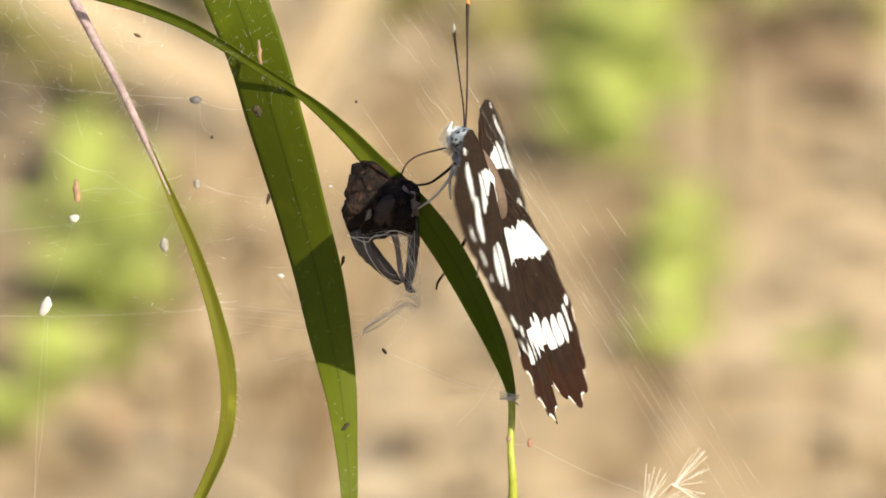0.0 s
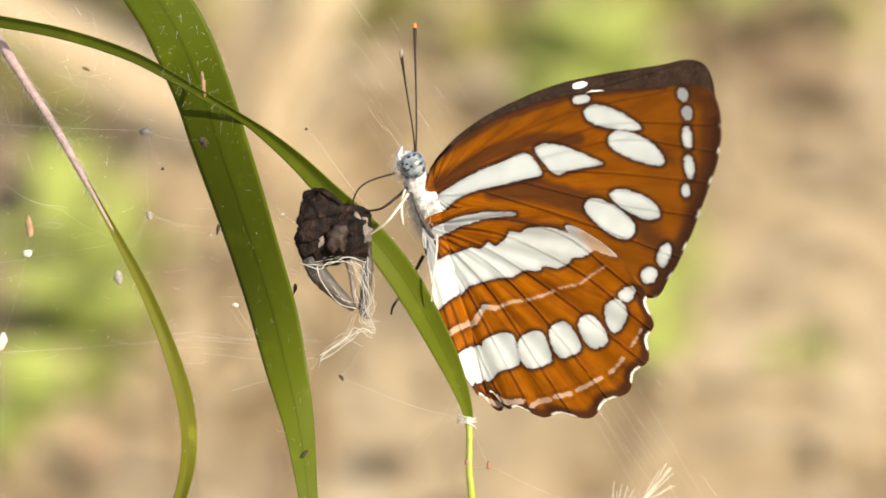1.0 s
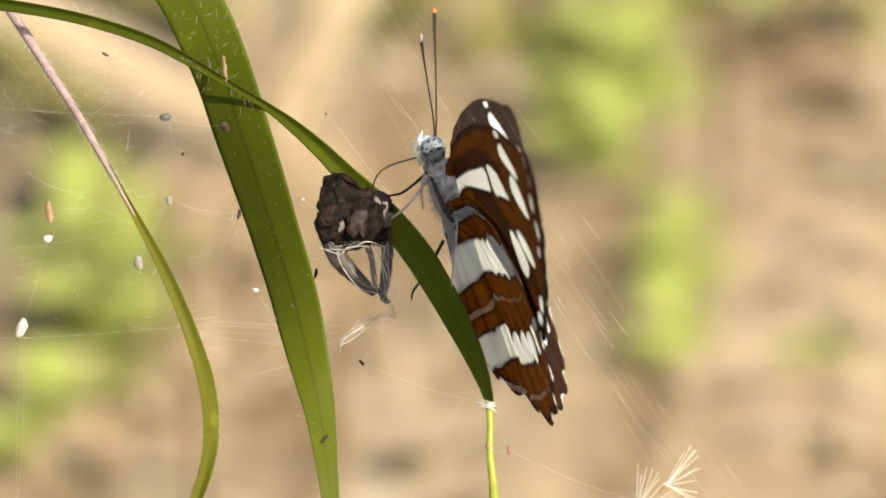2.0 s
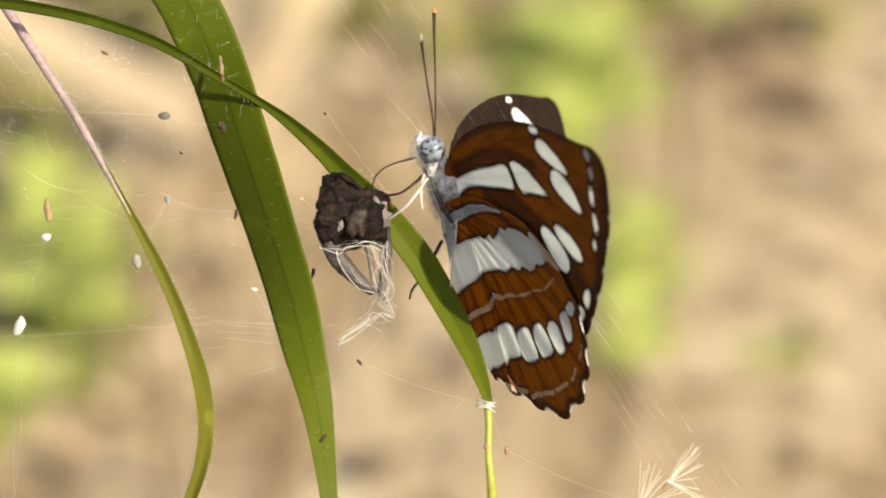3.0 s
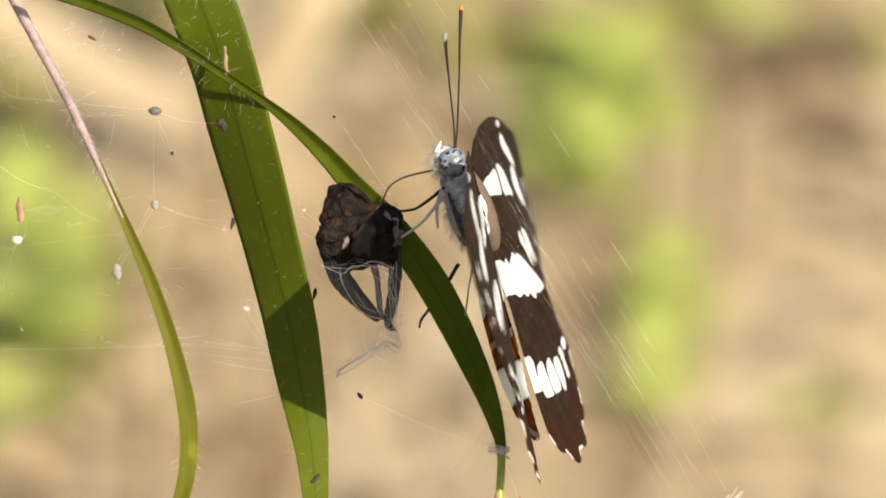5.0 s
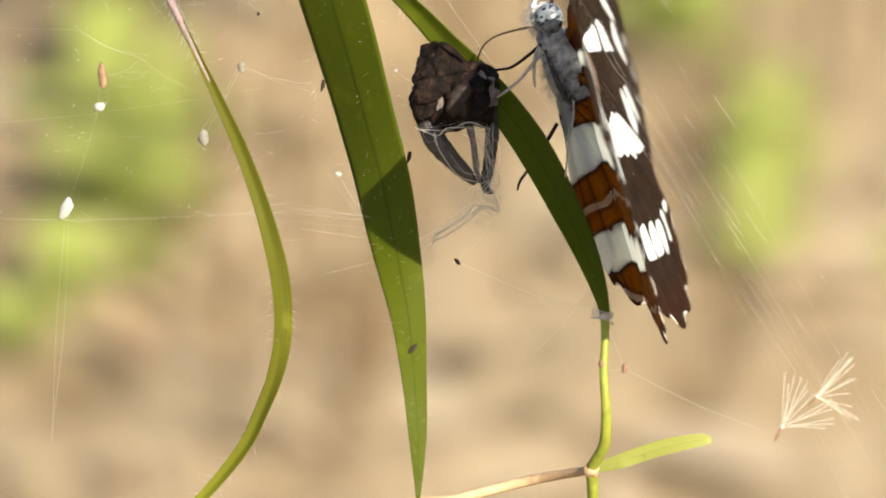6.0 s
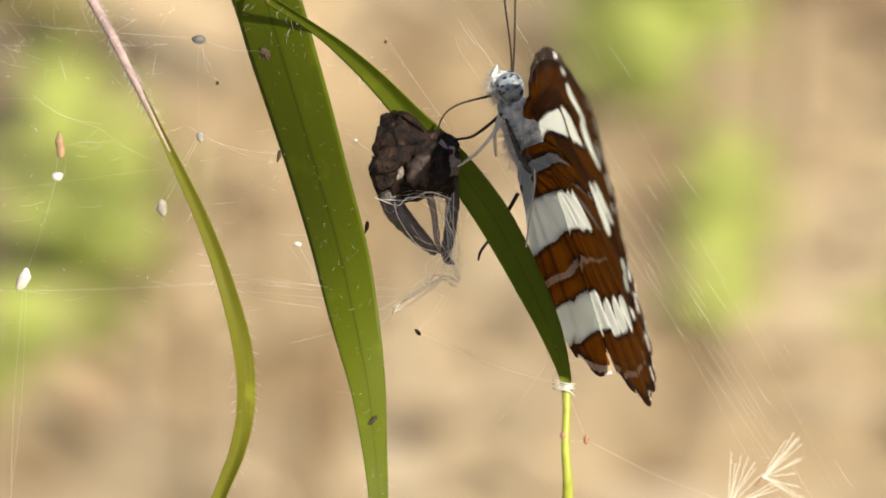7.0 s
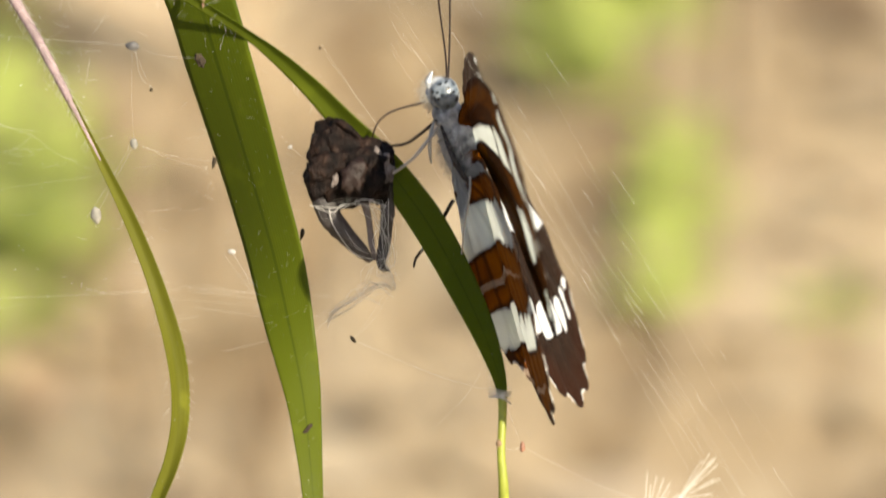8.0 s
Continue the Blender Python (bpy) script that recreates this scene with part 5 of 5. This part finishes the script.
# ---- behind ----
def build_behind():
    rng = random.Random(14)
    # bleached grass leaves rising from one tuft
    dry = (([(505, 250, 0.0, 50, -55), (530, 150, -0.06, 120, -55), (585, 50, -0.13, 140, -55), (640, -60, -0.2, 146, -55), (740, -260, -0.24, 130, -55), (900, -420, -0.22, 60, -55)], STRAW_PALE, "bleached dry grass leaf standing slanted"),
           ([(560, 245, 0.0, 40, -15), (430, 176, -0.06, 88, -15), (300, 102, -0.12, 96, -15), (160, 20, -0.18, 98, -15), (0, -72, -0.22, 96, -15), (-200, -170, -0.26, 80, -15), (-420, -190, -0.24, 40, -15)], STRAW_DULL, "weathered dry grass leaf leaning low"),
           ([(452, 640, 0.0, 20, 0), (446, 520, -0.15, 26, 0), (440, 400, -0.3, 24, 0), (444, 280, -0.42, 10, 0)], STRAW_DULL, "thin weathered grass leaf standing upright"),
           ([(560, 900, 0.0, 22, 0), (556, 780, -0.15, 28, 0), (562, 680, -0.3, 22, 0), (566, 600, -0.4, 8, 0)], STRAW, "thin bleached grass leaf standing upright"),
           ([(604, 800, 0.0, 26, 0), (598, 690, -0.1, 34, 0), (604, 570, -0.2, 30, 0), (600, 440, -0.3, 12, 0)], LITTER, "thin brown grass leaf standing upright"),
           ([(500, 700, 0.0, 16, 0), (506, 600, -0.1, 22, 0), (498, 480, -0.2, 20, 0), (504, 360, -0.3, 8, 0)], LITTER, "thin brown grass leaf standing upright"),
           ([(655, 560, 0.0, 16, 0), (648, 470, -0.1, 24, 0), (652, 360, -0.2, 18, 0), (646, 280, -0.3, 8, 0)], STRAW, "thin bleached grass leaf standing upright"),
           ([(330, 640, 0.0, 14, 0), (326, 540, -0.1, 20, 0), (334, 430, -0.2, 16, 0), (330, 330, -0.3, 6, 0)], LITTER, "thin brown grass leaf standing upright"),
           ([(360, 860, 0.0, 18, 0), (352, 760, -0.1, 24, 0), (358, 650, -0.2, 20, 0), (354, 560, -0.3, 8, 0)], LITTER_DARK, "thin dark brown grass leaf standing upright"),
           ([(1300, 330, 0.0, 18, 0), (1290, 220, -0.1, 30, 0), (1296, 100, -0.2, 26, 0), (1288, 0, -0.3, 8, 0)], LITTER_DARK, "thin dark brown grass leaf standing upright"))
    for rows, material, label in dry:
        root_back = -(STAGE.inverted() @ on_ground(*rows[0][:2])).z
        pts = []
        for x, y, nearer, w, a in rows:
            b = root_back + 0.12 * nearer
            p = beyond(x, y, b)
            pts.append((p, w * UNIT * (REACH + b) / REACH, a))
        base = pts[0][0]
        ob = thing("dry_grass_leaf", STAGE @ Matrix.Translation(base), label, "dry grass", "dry grass leaves")
        part("blade", ribbon_mesh("blade", [(p - base, w, a) for p, w, a in pts], material, 60, 0.2, across=5), ob)
        part("midrib", mesh("midrib", *tube([p - base + Vector((0, 0, 0.0012)) for p, w, a in pts], [w * 0.05 + 0.0002 for p, w, a in pts], 5, 40), STEM_BROWN), ob, "brown midrib")
    for x, y, s, c, m, label in WEEDS:
        build_weed(x, y, s, c, m, label, rng)
    for x, y, s in DARK_CLUMPS:
        build_dark_clump(x, y, s, rng)


BRIGHT, DULL = "bright yellow-green low weed on dry ground", "dull olive low weed on dry ground"
WEEDS = ((300, 0, 0.012, 12, WEED_DULL, DULL), (390, 50, 0.010, 10, WEED_DULL, DULL), (230, -50, 0.013, 12, WEED_DULL, DULL), (880, 110, 0.010, 10, WEED_DULL, DULL), (1075, 310, 0.013, 18, WEED, BRIGHT), (1090, 235, 0.015, 20, WEED, BRIGHT), (1105, 150, 0.015, 20, WEED, BRIGHT), (1185, 640, 0.009, 12, WEED, BRIGHT), (1195, 560, 0.0095, 12, WEED, BRIGHT), (1200, 480, 0.0095, 12, WEED, BRIGHT), (1215, 410, 0.009, 12, WEED, BRIGHT), (195, 560, 0.015, 20, WEED, BRIGHT), (180, 450, 0.014, 16, WEED, BRIGHT), 
         (25, 770, 0.010, 12, WEED, BRIGHT), (95, 680, 0.011, 12, WEED, BRIGHT), (770, 20, 0.013, 12, WEED_DULL, DULL), (1335, 20, 0.011, 10, WEED, BRIGHT), (1450, 650, 0.008, 8, WEED, BRIGHT),
         (980, 60, 0.013, 10, WEED_DULL, DULL), (1560, 60, 0.010, 8, WEED_DULL, DULL), (660, 50, 0.012, 10, WEED_DULL, DULL), (1210, 40, 0.012, 10, WEED_DULL, DULL), (150, 330, 0.012, 10, WEED, BRIGHT), (150, 190, 0.012, 10, WEED_DULL, DULL), (40, 110, 0.013, 12, WEED_DULL, DULL), (215, 640, 0.009, 10, WEED, BRIGHT))
# dark clumps added for brown patches and for shadow between the litter
DARK_CLUMPS = ((885, 120, 0.022), (925, 60, 0.018), (860, 210, 0.012), (445, 440, 0.008), (905, 175, 0.018), (965, 130, 0.018), (1275, 90, 0.014), (1320, 220, 0.012), (1265, 320, 0.009), (1400, 60, 0.012), (40, 40, 0.005), (1300, 390, 0.008), (1480, 340, 0.009), (1125, 705, 0.009), (1290, 505, 0.006), (700, 40, 0.010), (640, 420, 0.007), (720, 795, 0.006), (1380, 210, 0.009), (1500, 190, 0.010), (1560, 300, 0.009))

build_ground()
build_litter()
build_behind()
BROAD_LEAF, THIN_LEAF = build_grass()
build_husk()
WINGS = build_butterfly()
build_webs()
SEEDS = build_chaff()

# seconds; degrees of the near forewing, near hindwing, far forewing, far hindwing from closed
FLAPS = (
    (0, 97, 98, -85, -79), (0.1, 91, 94.2, -83.8, -78.5), (0.2, 84.5, 78, -75.8, -71.4), (0.3, 64.4, 62.9, -64.8, -61), (0.4, 38.8, 38.4, -42.9, -48.4), (0.5, 28.5, 29.5, -25, -30.5), (0.6, 20.1, 20.6, -17.6, -22.9), (0.7, 19.8, 20.4, -17.7, -22.9),
    (0.8, 22.5, 23.5, -20.1, -25.1), (0.9, 27.1, 28.3, -24.2, -29.2), (1, 30.5, 31.9, -27.6, -32.6), (1.1, 38.4, 40.1, -35.5, -39.6), (1.2, 65.3, 68.9, -56.4, -65.3), (1.3, 68.8, 72.5, -60, -66.3), (1.4, 64.8, 68.5, -61.9, -69.1), (1.5, 63.6, 67.4, -64.7, -71.9),
    (1.6, 69.2, 73, -68.6, -74.8), (1.7, 81.6, 85.4, -79.4, -79.4), (2.8, 57.8, 61.8, -65.6, -74.3), (3, 65.3, 67.3, -68.3, -76.1), (3.2, 72.9, 73.5, -73.6, -77.9), (3.4, 76.5, 73.7, -76.5, -74.9), (3.5, 76.5, 73, -76.3, -74.9), (3.6, 77.4, 73.9, -76.4, -75.9),
    (3.7, 82, 78.5, -78.1, -79.6), (3.9, 81, 77.4, -78.4, -79.5), (4, 80.9, 77.3, -78.5, -79.5), (4.1, 85.1, 81.3, -82.4, -80.4), (4.2, 88.1, 84.6, -83.4, -80.2), (5.3, 94, 93.6, -80.6, -78.8), (5.4, 92, 91, -80.6, -78.6), (5.5, 86.2, 86.7, -80.5, -78.5),
    (5.6, 90, 90.8, -80.6, -78.8), (5.7, 98, 99.2, -80.7, -79.1), (5.9, 91, 91.6, -80.9, -79.7), (6, 90, 89, -81, -80), (6.2, 89.5, 88.8, -81.2, -80.6), (6.3, 89.5, 88.7, -81.3, -80.9), (6.4, 92, 93.6, -83.9, -81.2), (6.5, 97, 98, -84, -81.5),
    (6.6, 88.1, 87.2, -83.9, -81.3), (6.7, 86.2, 84.9, -83.8, -81.1), (6.9, 85.2, 83.2, -82.1, -80.7), (7, 82.5, 81.5, -82, -80.5), (7.1, 87.3, 84.9, -81.9, -80.3), (7.2, 88.1, 85.8, -85.8, -80.1), (7.3, 83.3, 80.7, -85.7, -79.9), (7.4, 91, 88.6, -85.6, -79.7),
    (7.5, 85, 84.2, -85.5, -79.5), (7.6, 98, 94.8, -85.3, -79.5), (7.7, 87.2, 85.4, -85.1, -79.5), (7.8, 81.5, 78.3, -86.4, -79.5), (7.9, 87.5, 89.1, -86.2, -79.5), (8, 85, 87.5, -86, -79.5),
)
# seconds; degrees of the hinge's turn and the wing's sweep in its own plane, for the same four wings
TRIMS = (
    (0, 2.0, 0.5, 2.0, 4.5, 1.3, -0.4, 3.0, -4.9), (0.2, -1.0, -1.5, -2.0, 6.0, 1.8, -0.3, 6.0, -6.0), (0.35, -2.5, 4.0, -3.0, 7.0, 1.0, 2.0, 3.0, 0.0), (0.5, -4.2, 8.9, -4.0, 8.1, 0.5, 4.5, 0.0, 5.0),
    (1, -4.0, 8.0, -4.0, 7.5, 0.5, 2.6, 0.0, 4.0), (1.2, -4.5, 4.5, -2.0, 4.5, 0.0, 1.5, 2.0, -2.0), (1.5, -6.0, 3.6, -1.2, 3.2, -0.6, 0.4, 3.0, -3.0), (2.8, -2.7, 1.7, 0.0, 4.7, 0.3, 0.8, 3.0, -4.0),
    (3, -3.6, 1.3, -2.0, 5.6, 0.8, -0.4, 3.0, -4.0), (3.5, -1.4, 0.3, -1.0, 6.9, 0.1, 0.8, 4.0, -5.0), (4, -2.7, -0.4, -3.0, 3.5, 0.0, 0.0, 4.0, -5.0), (5.5, -0.5, -2.0, -1.1, 5.0, -1.0, -1.0, 3.1, -5.1),
    (6.5, 2.0, 0.6, 2.0, 4.2, 1.0, -1.4, 3.4, -6.1), (7, 0.2, 4.0, 1.5, 6.3, 0.5, -3.6, 4.0, -6.0), (7.5, -1.2, -1.5, -3.0, 6.5, -0.1, -2.6, 2.5, -6.6), (8, -1.2, -0.5, -2.0, 5.5, 0.0, -2.4, 3.0, -6.0),
)
# seconds; degrees by which the thin leaf sways to the left at its top, plan units by which it shifts to the right
SWAYS = ((0, 0.0, 0.0), (0.2, 0.8, 0.4), (0.5, 2.1, 1.0), (0.7, 2.9, 1.4), (1, 3.1, 2.0), (1.5, 3.8, 13.0), (1.7, 3.5, 10.0), (2.8, 2.8, 0.0), (3.2, 3.4, 0.0), (3.7, 2.2, 0.0), (4.2, 0.3, 4.0), (5.3, 1.6, 6.0), (5.7, 1.6, 7.3), (6.2, 1.5, 9.0), (6.5, 0.3, 9.0), (7, 2.0, 14.0), (7.7, 3.1, 13.3), (8, 2.7, 13.0))

# seconds; degrees by which the broad leaf leans to the left at its top
LEANS = ((0, 0.0), (0.5, 0.25), (1, 0.7), (1.5, 0.4), (1.7, 0.4), (2.8, 0.8), (3, 0.9), (3.5, 1.1), (4, 0.5), (4.2, 0.3), (5.5, 0.3), (6, 0.2), (6.5, 0.1), (7, 0.9), (7.5, 0.5), (8, 0.7))
# seconds; plan units by which the seeds swing to the right and down
SWINGS = ((0, -31, 43), (1.5, -15, 40), (3, 0, 30), (3.5, 11, 21), (4, 16, 2), (4.2, 16, 0), (5.5, 12, 10), (6, 10, 11), (6.5, 6, 6), (7, -15, 25), (7.4, -14, 27), (8, -48, 47))


def motions():
    times = [row[0] for row in TRIMS]
    for k, key in enumerate(("near_fore", "near_hind", "far_fore", "far_hind")):
        hinge = pose(0, 0, HALF if k < 2 else -HALF)
        rows = []
        for row in FLAPS:
            turn, sweep = (float(np.interp(row[0], times, [trim[1 + 2 * k + j] for trim in TRIMS])) for j in (0, 1))
            sweep -= NEAR_SWEEP if key == "near_hind" else 0.0
            rows.append((row[0], hinge @ pose(0, 0, 0, 0, 0, turn) @ pose(0, 0, 0, 0, -row[1 + k], 0) @ pose(0, 0, 0, 0, 0, sweep)))
        walk(WINGS[key], rows)
        if k < 2:
            # the fold along the body stays flat until the wing passes the upright
            walk(WINGS[key + "_fold"], [(row[0], hinge @ pose(0, 0, 0, 0, -float(np.interp(row[1 + k], (86, 95), (-4, 80))), 0)) for row in FLAPS])
    rest = STAGE @ Matrix.Translation(plan(405, 690, -3))
    foot, root = plan(611, 755, 7.4), plan(-760, 3950, 0)
    walk(BROAD_LEAF, [(t, STAGE @ Matrix.Translation(foot) @ pose(0, 0, 0, 0, 0, a) @ Matrix.Translation(root - foot)) for t, a in LEANS])
    for seed in SEEDS:
        start = seed.matrix_basis.copy()
        walk(seed, [(t, start @ pose(x * UNIT, -y * UNIT, 0)) for t, x, y in SWINGS])
    walk(THIN_LEAF, [(t, rest @ pose(x * UNIT, 0, 0, 0, 0, a)) for t, a, x in SWAYS])


motions()
